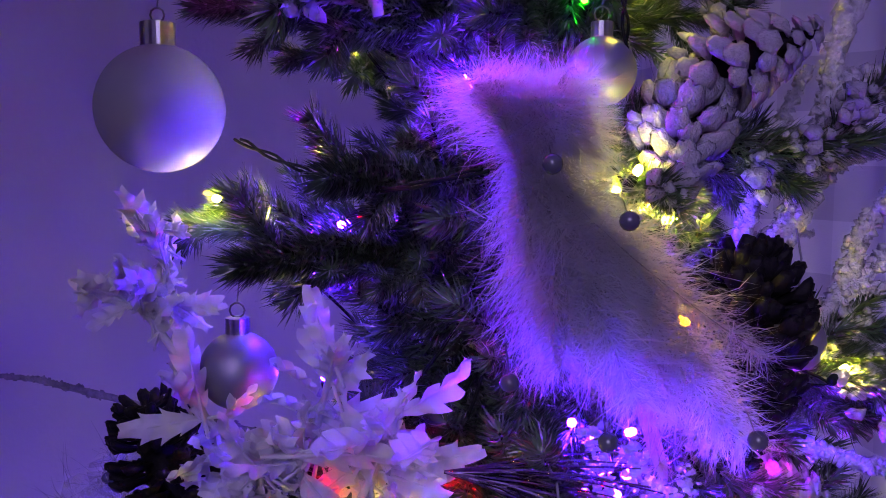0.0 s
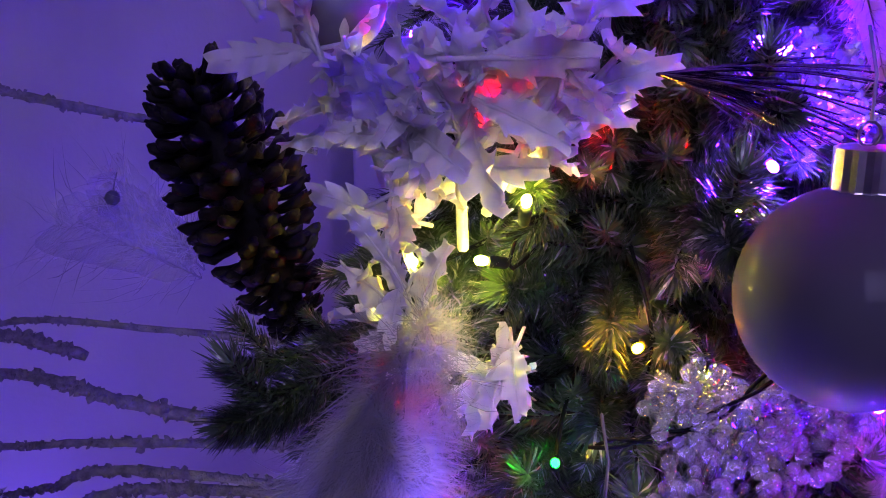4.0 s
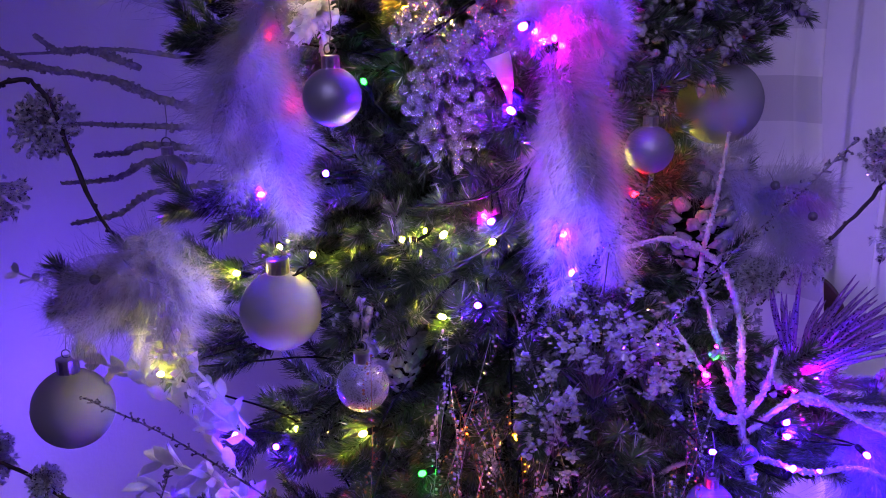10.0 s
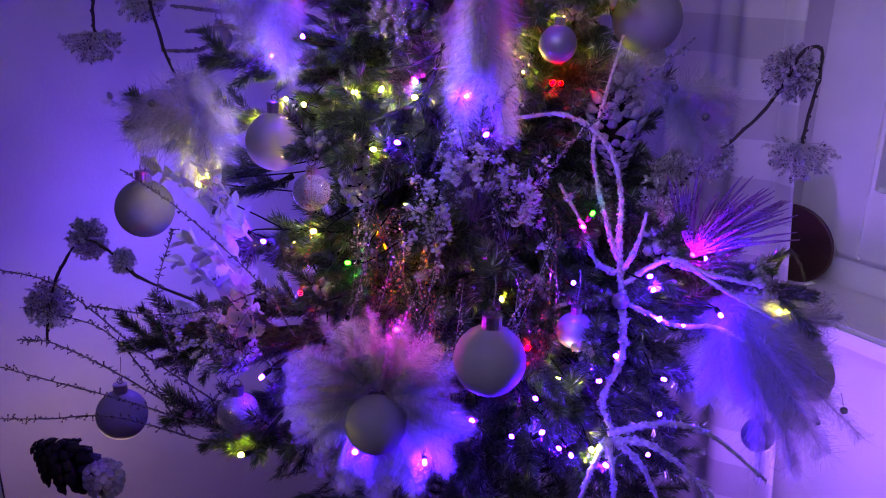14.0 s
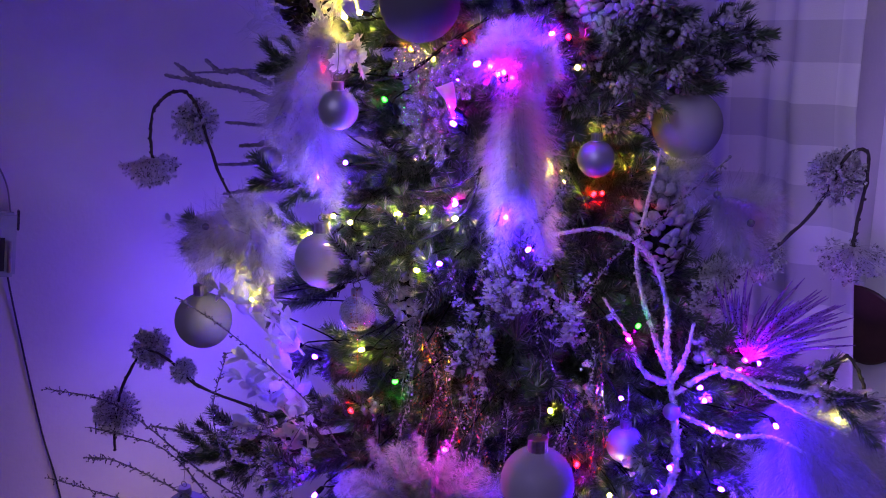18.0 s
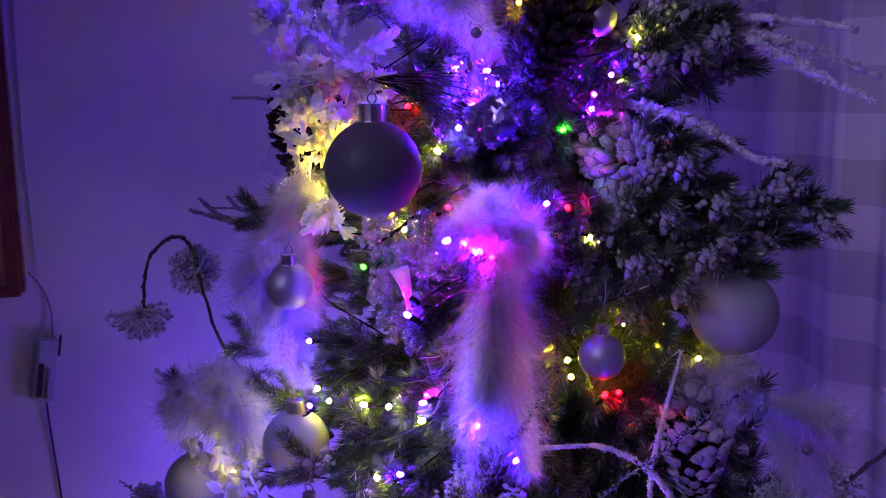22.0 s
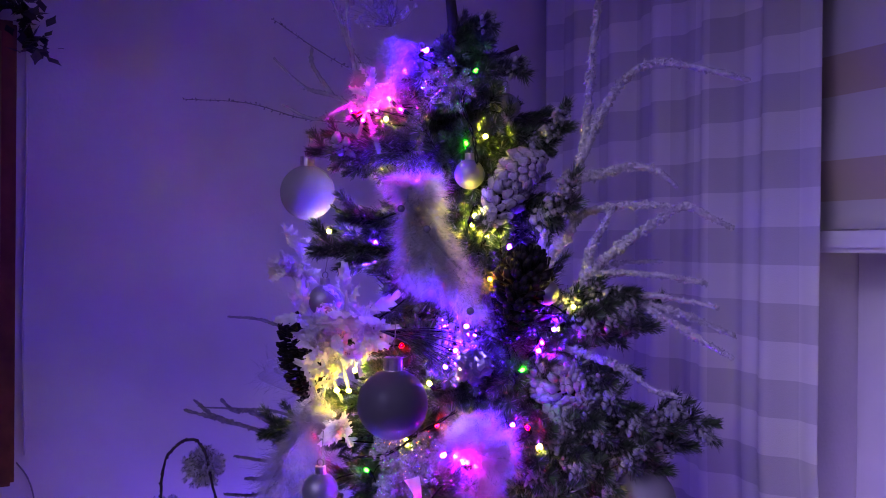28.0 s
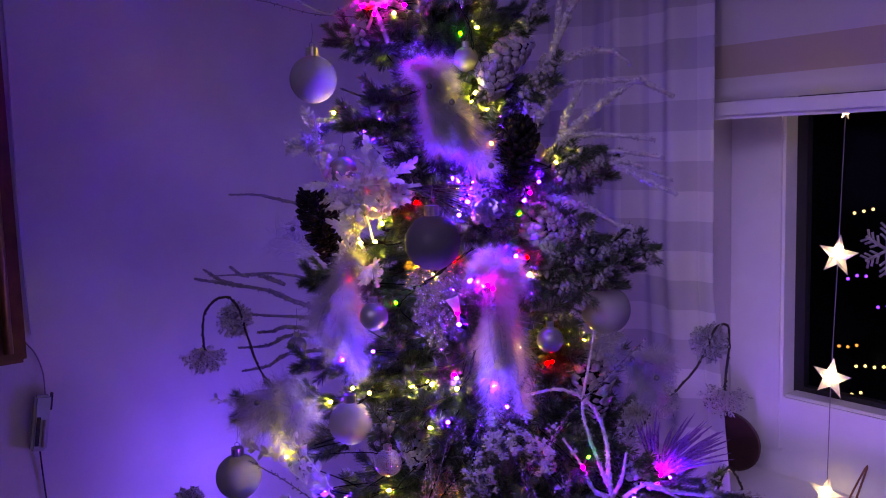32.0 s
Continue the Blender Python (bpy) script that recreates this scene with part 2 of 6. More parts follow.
M_ACRYL = mat("clear_star_acrylic", (0.85, 0.80, 0.70), 0.15, vary=0.05, trans=0.35, soft=0.45)
M_CORD = mat("brown_cord", (0.30, 0.13, 0.07), 0.8, vary=0.2)
M_PANE = glass_mat("window_glass", (0.96, 0.98, 1.0), 0.0, 1.1)
M_NIGHT = mat("night_outside", (0.012, 0.010, 0.014), 0.9, vary=0.2, scale=2)

BULBS = {
    "warm": bulb_mat("warm_white_led", (1.0, 0.86, 0.06), 560),
    "violet": bulb_mat("violet_led", (0.050, 0.003, 1.0), 2900),
    "pink": bulb_mat("pink_led", (1.0, 0.0012, 0.75), 760),
    "red": bulb_mat("red_led", (1.0, 0.0004, 0.0008), 650),
    "green": bulb_mat("green_led", (0.004, 1.0, 0.006), 90),
    "orange": bulb_mat("orange_led", (1.0, 0.32, 0.0015), 500),
}


def cloth(name, high, low, period, phase, column, duty=0.5):
    """Woven checks or stripes: rows by height, columns along the cloth (UV)."""
    m = mat(name, high, 0.9, vary=0.04, scale=60, soft=0.25, bump=0.3, bump_scale=700)
    nt = m.node_tree
    p = nt.nodes["Principled BSDF"]
    co = nt.nodes.new("ShaderNodeUVMap")
    sep = nt.nodes.new("ShaderNodeSeparateXYZ")
    nt.links.new(co.outputs["UV"], sep.inputs[0])

    def band(output, length, start, share=0.5):
        a = nt.nodes.new("ShaderNodeMath")
        a.operation = "ADD"
        a.inputs[1].default_value = 40 * length - start
        nt.links.new(output, a.inputs[0])
        b = nt.nodes.new("ShaderNodeMath")
        b.operation = "MODULO"
        b.inputs[1].default_value = length
        nt.links.new(a.outputs[0], b.inputs[0])
        c = nt.nodes.new("ShaderNodeMath")
        c.operation = "LESS_THAN"
        c.inputs[1].default_value = length * share
        nt.links.new(b.outputs[0], c.inputs[0])
        return c.outputs[0]

    row = band(sep.outputs["Y"], period, phase, duty)
    total = nt.nodes.new("ShaderNodeMath")
    total.operation = "MULTIPLY_ADD"
    total.inputs[1].default_value = 0.65 if column else 1.0
    nt.links.new(row, total.inputs[0])
    if column:
        col = band(sep.outputs["X"], column, 0)
        part_col = nt.nodes.new("ShaderNodeMath")
        part_col.operation = "MULTIPLY"
        part_col.inputs[1].default_value = 0.35
        nt.links.new(col, part_col.inputs[0])
        nt.links.new(part_col.outputs[0], total.inputs[2])
    else:
        total.inputs[2].default_value = 0.0
    ramp = nt.nodes.new("ShaderNodeMix")
    ramp.data_type = "RGBA"
    ramp.inputs[6].default_value, ramp.inputs[7].default_value = (*low, 1), (*high, 1)
    nt.links.new(total.outputs[0], ramp.inputs[0])
    nt.links.new(ramp.outputs[2], p.inputs["Base Color"])
    for node in nt.nodes:
        if node.type == "BSDF_TRANSLUCENT":
            nt.links.new(ramp.outputs[2], node.inputs["Color"])
    return m


M_CURTAIN = cloth("checked_curtain", (0.74, 0.73, 0.72), (0.50, 0.49, 0.50), 0.1097, 1.360, 0.13)
M_BLIND = cloth("striped_blind", (0.76, 0.74, 0.71), (0.62, 0.53, 0.41), 0.1505, 1.675, 0, 0.615)

gauzy(M_BLIND, 0.84)

# ---- builders ----
rnd = random.Random(11)


def ico(level):
    bm = bmesh.new()
    bmesh.ops.create_icosphere(bm, subdivisions=level, radius=1.0)
    v = [tuple(x.co) for x in bm.verts]
    bm.verts.index_update()
    f = [tuple(x.index for x in face.verts) for face in bm.faces]
    bm.free()
    return v, f


ICO = {n: ico(n) for n in (1, 2, 3)}


def rand_dir(r=rnd):
    v = Vector((r.gauss(0, 1), r.gauss(0, 1), r.gauss(0, 1)))
    return v.normalized()


def across(d):
    """Two unit vectors at right angles to d."""
    d = Vector(d).normalized()
    s = d.cross(Vector((0, 0, 1)))
    if s.length < 0.05:
        s = d.cross(Vector((1, 0, 0)))
    s.normalize()
    return s, d.cross(s).normalized()


class Shape:
    """Collects faces for one mesh."""

    def __init__(self):
        self.v, self.f, self.m = [], [], []

    def add(self, verts, faces, slot=0):
        n = len(self.v)
        self.v.extend(tuple(x) for x in verts)
        self.f.extend(tuple(i + n for i in face) for face in faces)
        self.m.extend([slot] * len(faces))
        return self

    def tube(self, pts, radii, sides=6, slot=0, wobble=0.0, caps=True):
        pts = [Vector(p) for p in pts]
        if not hasattr(radii, "__len__"):
            radii = [radii] * len(pts)
        rings, faces = [], []
        s, u = across(pts[1] - pts[0])
        for i, p in enumerate(pts):
            d = (pts[min(i + 1, len(pts) - 1)] - pts[max(i - 1, 0)]).normalized()
            s = (s - d * s.dot(d)).normalized()
            u = d.cross(s)
            for k in range(sides):
                a = 2 * math.pi * k / sides
                r = radii[i] * (1 + wobble * rnd.uniform(-1, 1))
                rings.append(p + (s * math.cos(a) + u * math.sin(a)) * r)
        for i in range(len(pts) - 1):
            for k in range(sides):
                a, b = i * sides + k, i * sides + (k + 1) % sides
                faces.append((a, b, b + sides, a + sides))
        if caps:
            faces.append(tuple(range(sides))[::-1])
            faces.append(tuple(range((len(pts) - 1) * sides, len(pts) * sides)))
        return self.add(rings, faces, slot)

    def ball(self, centre, radius, level=2, slot=0, squash=(1, 1, 1), lump=0.0):
        c = Vector(centre)
        v, f = ICO[level]
        seed = Vector((rnd.uniform(-9, 9), rnd.uniform(-9, 9), rnd.uniform(-9, 9)))
        out = []
        for p in v:
            k = radius * (1 + lump * noise.noise(Vector(p) * 1.7 + seed) * 1.6)
            out.append((c.x + p[0] * k * squash[0], c.y + p[1] * k * squash[1], c.z + p[2] * k * squash[2]))
        return self.add(out, f, slot)

    def lathe(self, profile, sides=32, slot=0):
        """A turned shape about z: rows of radius, height."""
        v, f = [], []
        for r, z in profile:
            for k in range(sides):
                a = 2 * math.pi * k / sides
                v.append((r * math.cos(a), r * math.sin(a), z))
        for i in range(len(profile) - 1):
            for k in range(sides):
                a, b = i * sides + k, i * sides + (k + 1) % sides
                f.append((a, b, b + sides, a + sides))
        f.append(tuple(range(sides))[::-1])
        f.append(tuple(range((len(profile) - 1) * sides, len(profile) * sides)))
        return self.add(v, f, slot)

    def box(self, lo, hi, m=None, bevel=0.0, slot=0):
        bm = bmesh.new()
        bmesh.ops.create_cube(bm, size=1.0)
        for v in bm.verts:
            v.co = Vector([lo[i] + (v.co[i] + 0.5) * (hi[i] - lo[i]) for i in range(3)])
        if bevel:
            bmesh.ops.bevel(bm, geom=bm.edges[:], offset=bevel, segments=2, affect="EDGES")
        if m:
            bm.transform(m)
        bm.verts.index_update()
        self.add([v.co[:] for v in bm.verts], [[v.index for v in f.verts] for f in bm.faces], slot)
        bm.free()
        return self

    def strip(self, pts, side, widths, slot=0):
        """A thin ribbon along pts, as wide as widths, lying along side."""
        v, f = [], []
        for p, w in zip(pts, widths):
            v += [p - side * (w / 2), p + side * (w / 2)]
        for i in range(len(pts) - 1):
            f.append((2 * i, 2 * i + 1, 2 * i + 3, 2 * i + 2))
        return self.add(v, f, slot)

    def mesh(self, name, mats, smooth=True):
        me = bpy.data.meshes.new(name)
        me.from_pydata(self.v, [], self.f)
        for m in mats if isinstance(mats, (list, tuple)) else [mats]:
            me.materials.append(m)
        me.polygons.foreach_set("material_index", self.m)
        me.polygons.foreach_set("use_smooth", [smooth] * len(self.f))
        me.update()
        return me


def thing(name, place=(0, 0, 0), label="", category="", group="", kind="", turn=None):
    ob = new(name)
    ob.empty_display_size = 0.02
    ob.matrix_world = Matrix.Translation(place) @ (turn.to_4x4() if turn else Matrix.Identity(4))
    return tagged(ob, label, category, group, kind)


def part(name, shape, material, parent, label="", smooth=True, m=None):
    """One mesh under a thing or under a part, in the parent's own space."""
    me = shape if isinstance(shape, bpy.types.Mesh) else shape.mesh(name, material, smooth)
    ob = new(name, me)
    ob.parent = parent
    if m:
        ob.matrix_basis = m
    return tagged(ob, label)


def solid(name, shape, material, label, category, group="", kind="", smooth=True, place=None):
    """A thing that is one mesh."""
    ob = new(name, shape if isinstance(shape, bpy.types.Mesh) else shape.mesh(name, material, smooth))
    if place is not None:
        ob.location = place
    return tagged(ob, label, category, group, kind)


def curve_pts(keys, n):
    """A smooth line through the keys, n points a span."""
    k = [Vector(p) for p in keys]
    k = [2 * k[0] - k[1]] + k + [2 * k[-1] - k[-2]]
    out = []
    for i in range(1, len(k) - 2):
        p0, p1, p2, p3 = k[i - 1 : i + 3]
        for j in range(n):
            t = j / n
            out.append(0.5 * ((2 * p1) + (p2 - p0) * t + (2 * p0 - 5 * p1 + 4 * p2 - p3) * t * t + (3 * p1 - p0 - 3 * p2 + p3) * t ** 3))
    out.append(k[-2])
    return out

# ---- the room: left wall, window wall, curtain, blind ----
A_OUT = Vector((0.725, 0.688, 0))      # outward from the window wall
B_ALONG = Vector((0.688, -0.725, 0))   # along the window wall, towards the room
L_ALONG = Vector((0.669, 0.743, 0))    # along the picture wall, towards the corner
N_OUT = Vector((-0.743, 0.669, 0))     # outward from the picture wall
W0 = Vector((0.535, 0.883, 0))         # window wall, at the opening's edge
L0 = Vector((-0.717, 0.592, 0))        # picture wall, at the picture's lower corner
CORNER = L0 + L_ALONG * ((W0 - L0).dot(A_OUT) / L_ALONG.dot(A_OUT))
U_CORNER = (CORNER - W0).dot(B_ALONG)


def window_space():
    """x along the window wall, y outward, z up, from the edge of the opening."""
    return Matrix((( B_ALONG.x, A_OUT.x, 0, W0.x), (B_ALONG.y, A_OUT.y, 0, W0.y), (0, 0, 1, 0), (0, 0, 0, 1)))


def picture_space():
    """x along the picture wall towards the corner, y into the wall, z up."""
    return Matrix(((L_ALONG.x, N_OUT.x, 0, L0.x), (L_ALONG.y, N_OUT.y, 0, L0.y), (0, 0, 1, 0), (0, 0, 0, 1)))


WS, PS = window_space(), picture_space()
S_CORNER = (CORNER - L0).dot(L_ALONG)
ROOM_LEN, HIGH = 3.6, 2.45
SILL_Z, GLASS_Z, OPEN_W, HEAD_Z, OPEN_L = 0.850, 1.018, 1.30, 2.10, -0.055


def setting(name, shape, material, label="", smooth=False):
    ob = new(name, shape.mesh(name, material, smooth))
    return tagged(ob, label, kind="structure")


setting("wall_picture", Shape().box((-ROOM_LEN, 0, 0), (S_CORNER + 0.25, 0.2, HIGH), PS), M_PAINT, "pale painted wall lit violet by the tree lights")
win_wall = Shape()
win_wall.box((U_CORNER - 0.02, 0, 0), (OPEN_L, 0.30, HIGH), WS)
win_wall.box((OPEN_W, 0, 0), (ROOM_LEN, 0.30, HIGH), WS)
win_wall.box((OPEN_L, 0, 0), (OPEN_W, 0.30, SILL_Z - 0.03), WS)
win_wall.box((OPEN_L, 0, HEAD_Z), (OPEN_W, 0.30, HIGH), WS)
setting("wall_window", win_wall, M_PAINT, "pale painted wall round the window")
back = CORNER - L_ALONG * 3.5
setting("floor", Shape().box((-4.2, -4.6, -0.1), (4.2, 3.0, 0)), M_FLOOR, "oak floor in the dark")
setting("ceiling", Shape().box((-4.2, -4.6, HIGH), (4.2, 3.0, HIGH + 0.1)), M_CEIL, "white painted ceiling")
setting("wall_back", Shape().box((-4.2, -2.6, 0), (4.2, -2.4, HIGH)), M_PAINT, "pale painted wall behind")
setting("wall_side", Shape().box((-3.4, -2.6, 0), (-3.2, 3.0, HIGH)), M_PAINT, "pale painted side wall")
setting("wall_far_side", Shape().box((3.2, -2.6, 0), (3.4, 3.0, HIGH)), M_PAINT, "pale painted side wall")

win = thing("window_1", label="white window with dark night panes and a deep frame", category="window", kind="structure")
wf = Shape()
wf.box((OPEN_L, 0.10, SILL_Z), (0.045, 0.17, HEAD_Z), WS, 0.004)
wf.box((OPEN_L, 0.10, SILL_Z), (OPEN_W, 0.17, SILL_Z + 0.066), WS, 0.004)
wf.box((OPEN_W - 0.045, 0.10, SILL_Z), (OPEN_W, 0.17, HEAD_Z), WS, 0.004)
wf.box((OPEN_L, 0.10, HEAD_Z - 0.06), (OPEN_W, 0.17, HEAD_Z), WS, 0.004)
part("window_frame", wf, M_WHITE, win, smooth=False)
sash = Shape()
sash.box((0.014, 0.085, SILL_Z + 0.052), (0.073, 0.15, HEAD_Z - 0.03), WS, 0.006)
sash.box((0.073, 0.085, SILL_Z + 0.052), (OPEN_W - 0.08, 0.15, GLASS_Z), WS, 0.006)
sash.box((OPEN_W - 0.08, 0.085, SILL_Z + 0.052), (OPEN_W - 0.02, 0.15, HEAD_Z - 0.03), WS, 0.006)
sash.box((0.073, 0.085, HEAD_Z - 0.09), (OPEN_W - 0.08, 0.15, HEAD_Z - 0.03), WS, 0.006)
part("sash", sash, M_WHITE, win, smooth=False)
seal = Shape()
seal.box((0.0725, 0.128, GLASS_Z - 0.002), (0.094, 0.146, HEAD_Z - 0.085), WS)
seal.box((0.094, 0.128, GLASS_Z - 0.002), (OPEN_W - 0.094, 0.146, GLASS_Z + 0.010), WS)
part("seal", seal, M_SEAL, win, smooth=False)
pane = part("pane", Shape().box((0.090, 0.134, GLASS_Z + 0.004), (OPEN_W - 0.088, 0.139, HEAD_Z - 0.086), WS), M_PANE, win, smooth=False)
pane.visible_shadow = False
part("sill", Shape().box((-0.03, -0.050, SILL_Z - 0.03), (OPEN_W + 0.03, 0.11, SILL_Z), WS, 0.006), M_SILL, win, "white sill board", smooth=False)
setting("backdrop", Shape().box((-6, 7.0, -3), (10, 7.2, 7), WS), M_NIGHT, "black night outside the window")

# lamps of the town far outside
TOWN = {"warm": bulb_mat("far_warm_lamp", (1.0, 0.72, 0.25), 2.0), "violet": bulb_mat("far_violet_lamp", (0.16, 0.03, 1.0), 4.0), "orange": bulb_mat("far_orange_lamp", (1.0, 0.35, 0.06), 1.4)}
for n, (u, z, kind, k) in enumerate(((-1.575, 1.082, "warm", 3), (-1.605, 0.708, "violet", 3), (-1.428, 0.563, "violet", 3), (-1.650, 0.296, "orange", 3), (-1.545, 0.195, "warm", 4), (-1.567, 0.036, "warm", 2))):
    row = thing("town_light", label="row of small coloured lights outside in the night", category="lamp", group="town lights")
    for i in range(k):
        part("bulb", Shape().ball(WS @ Vector((u + i * 0.053, 3.4, z + rnd.uniform(-0.006, 0.006) + i * 0.012)), 0.010, 1), TOWN[kind], row)

# roman blind, drawn half down
blind = thing("roman_blind", label="white and beige striped roman blind drawn half down", category="blind")


def cloth_sheet(name, space, cols, rows, wave, material, parent, thick=0.0, flare=0.0):
    """A hanging cloth: cols and rows are (from, to, count); wave(u, z) gives its depth."""
    verts, faces, uv = [], [], []
    run, last = 0.0, None
    for i in range(cols[2] + 1):
        u = cols[0] + (cols[1] - cols[0]) * i / cols[2]
        mid = Vector((u, wave(u, 1.3)))
        run += (mid - last).length if last is not None else 0
        last = mid
        for j in range(rows[2] + 1):
            z = rows[0] + (rows[1] - rows[0]) * j / rows[2]
            out = flare * max(0.0, 1.25 - z) * ((u - cols[0]) / (cols[1] - cols[0])) ** 3
            verts.append(space @ Vector((u + out, wave(u, z), z)))
            uv.append((run, z))
    w = rows[2] + 1
    for i in range(cols[2]):
        for j in range(rows[2]):
            faces.append((i * w + j, i * w + j + 1, (i + 1) * w + j + 1, (i + 1) * w + j))
    me = bpy.data.meshes.new(name)
    me.from_pydata([v[:] for v in verts], [], faces)
    layer = me.uv_layers.new(name="UVMap")
    for loop in me.loops:
        layer.data[loop.index].uv = uv[loop.vertex_index]
    me.materials.append(material)
    me.polygons.foreach_set("use_smooth", [True] * len(faces))
    ob = new(name, me)
    ob.parent = parent
    if thick:
        mod = ob.modifiers.new("thickness", "SOLIDIFY")
        mod.thickness = thick
    return ob


cloth_sheet("fabric", WS, (-0.010, OPEN_W, 40), (1.576, 2.40, 40), lambda u, z: -0.030 + 0.004 * math.sin(z * 40), M_BLIND, blind, 0.002)
part("bottom_bar", Shape().box((-0.012, -0.046, 1.543), (OPEN_W, -0.022, 1.574), WS, 0.007), M_WHITE, blind, "white bottom bar", smooth=False)
part("head_rail", Shape().box((-0.01, -0.055, 2.385), (OPEN_W + 0.01, -0.004, 2.43), WS, 0.004), M_WHITE, blind, smooth=False)

# checked curtain beside the window
curtain = thing("curtain", label="grey and white checked cotton curtain in soft folds", category="curtain")


def fold(u, z):
    k = (u - U_CORNER) / (0.03 - U_CORNER)
    w = 0.013 * math.sin(u * 46 + 0.25 * math.sin(z * 2.2)) + 0.006 * math.sin(u * 97 + 1.2 + 0.2 * z)
    return -0.085 + w * (0.75 + 0.25 * math.sin(z * 1.3 + u * 3)) - 0.012 * k


cloth_sheet("fabric", WS, (U_CORNER + 0.055, 0.045, 150), (0.04, 2.36, 60), fold, M_CURTAIN, curtain, 0.0015, 0.11)
rail = Shape().tube([WS @ Vector((U_CORNER + 0.02, -0.085, 2.40)), WS @ Vector((1.6, -0.085, 2.40))], 0.011, 10)
part("rail", rail, M_WHITE, curtain, "white curtain rail")
for k in range(9):
    part("ring", Shape().tube([WS @ Vector((U_CORNER + 0.1 + k * 0.075, -0.085 + 0.016 * math.cos(a * 0.785), 2.392 + 0.016 * math.sin(a * 0.785))) for a in range(9)], 0.0015, 4, caps=False), M_CAP, curtain)
for side in (U_CORNER + 0.03, 0.7, 1.58):
    part("bracket", Shape().box((side, -0.09, 2.392), (side + 0.014, 0.0, 2.408), WS, 0.002), M_WHITE, curtain, smooth=False)

# framed picture on the wall
picture = thing("framed_picture", label="dark oil painting in a wide mahogany frame", category="picture")
PIC_W, PIC_LO, PIC_HI = 0.62, 1.158, 1.90
for lo, hi in (((-0.068, -0.034, PIC_LO), (0.0, 0.0, PIC_HI)), ((-PIC_W, -0.034, PIC_LO), (-PIC_W + 0.068, 0.0, PIC_HI)),
               ((-PIC_W + 0.068, -0.034, PIC_LO), (-0.068, 0.0, PIC_LO + 0.052)), ((-PIC_W + 0.068, -0.034, PIC_HI - 0.052), (-0.068, 0.0, PIC_HI))):
    part("frame_rail", Shape().box(lo, hi, PS, 0.006), M_FRAME, picture, smooth=False)
inner = Shape()
inner.tube([PS @ Vector(p) for p in ((-0.030, -0.036, PIC_LO + 0.02), (-0.030, -0.036, PIC_HI - 0.02))], 0.008, 8)
inner.tube([PS @ Vector(p) for p in ((-0.067, -0.026, PIC_LO + 0.05), (-0.067, -0.026, PIC_HI - 0.05))], 0.009, 8)
inner.tube([PS @ Vector(p) for p in ((-PIC_W + 0.06, -0.026, PIC_LO + 0.052), (-0.06, -0.026, PIC_LO + 0.052))], 0.008, 8)
part("moulding", inner, M_GILT, picture, "worn gilt inner moulding")
part("canvas", Shape().box((-PIC_W + 0.06, -0.016, PIC_LO + 0.045), (-0.06, -0.006, PIC_HI - 0.045), PS), M_CANVAS, picture, "dark brown painted canvas", smooth=False)

# dark leaf garland over the picture's corner
garland = thing("leaf_garland", label="dark green ivy garland hung over the picture", category="garland")
stem = curve_pts([PS @ Vector(p) for p in ((-0.50, -0.05, 1.985), (-0.22, -0.05, 1.955), (-0.02, -0.05, 1.93), (0.028, -0.045, 1.86))], 6)
part("stem", Shape().tube(stem, 0.003, 5), M_STEM, garland)
leaf = Shape()
for p in stem:
    for _ in range(14):
        d = rand_dir()
        c = p + rand_dir() * rnd.uniform(0, 0.034)
        s, u = across(d)
        size = rnd.uniform(0.014, 0.028)
        leaf.add([c, c + (d * 0.5 + s * 0.42) * size, c + (d * 0.8 + s * 0.15) * size, c + d * 1.1 * size, c + (d * 0.8 - s * 0.15) * size, c + (d * 0.5 - s * 0.42) * size],
                 [(0, 1, 2, 3), (0, 3, 4, 5)])
part("foliage", leaf, M_GARLAND, garland)

# small things on the picture wall
holder = thing("wall_thermometer", label="small pale green plastic thermometer case on the wall", category="thermometer")
tilt = PS @ pose(0.017, -0.012, 1.041, 0, 9, 0)
part("case", Shape().box((-0.014, -0.008, -0.050), (0.014, 0.008, 0.050), tilt, 0.004), M_CASE, holder, smooth=False)
part("tube", Shape().tube([tilt @ Vector((0.005, -0.009, -0.042)), tilt @ Vector((0.005, -0.009, 0.006))], 0.0032, 8), M_CAP, holder, "silver tube")
part("scale", Shape().box((-0.009, -0.0095, -0.040), (-0.002, -0.0085, 0.012), tilt), M_DARK, holder, "dark scale strip", smooth=False)
part("clip", Shape().box((0.0145, -0.003, 0.022), (0.018, 0.006, 0.054), tilt, 0.001), M_DARK, holder, smooth=False)
part("lead", Shape().tube(curve_pts([PS @ Vector(p) for p in ((0.004, -0.006, 1.19), (0.020, -0.006, 1.165), (0.030, -0.006, 1.13), (0.030, -0.010, 1.09))], 5), 0.0013, 5), M_THREAD, holder)
part("cord", Shape().tube(curve_pts([PS @ Vector(p) for p in ((0.014, -0.008, 0.992), (0.016, -0.006, 0.95), (0.020, -0.004, 0.887), (0.026, -0.004, 0.799), (0.034, -0.004, 0.707), (0.046, -0.005, 0.609), (0.058, -0.004, 0.40))], 6), 0.0016, 5), M_DARK, holder, "thin dark cord")
hook = thing("wall_hook", label="dark brown wooden double peg under the picture", category="hook")
part("plate", Shape().box((-0.155, -0.012, 0.93), (-0.118, 0.0, 1.14), PS, 0.004), M_BROWN, hook, smooth=False)
for z in (1.085, 0.965):
    part("knob", Shape().ball(PS @ Vector((-0.122, -0.035, z)), 0.030, 3, squash=(0.75, 0.75, 1.25)), M_BROWN, hook)
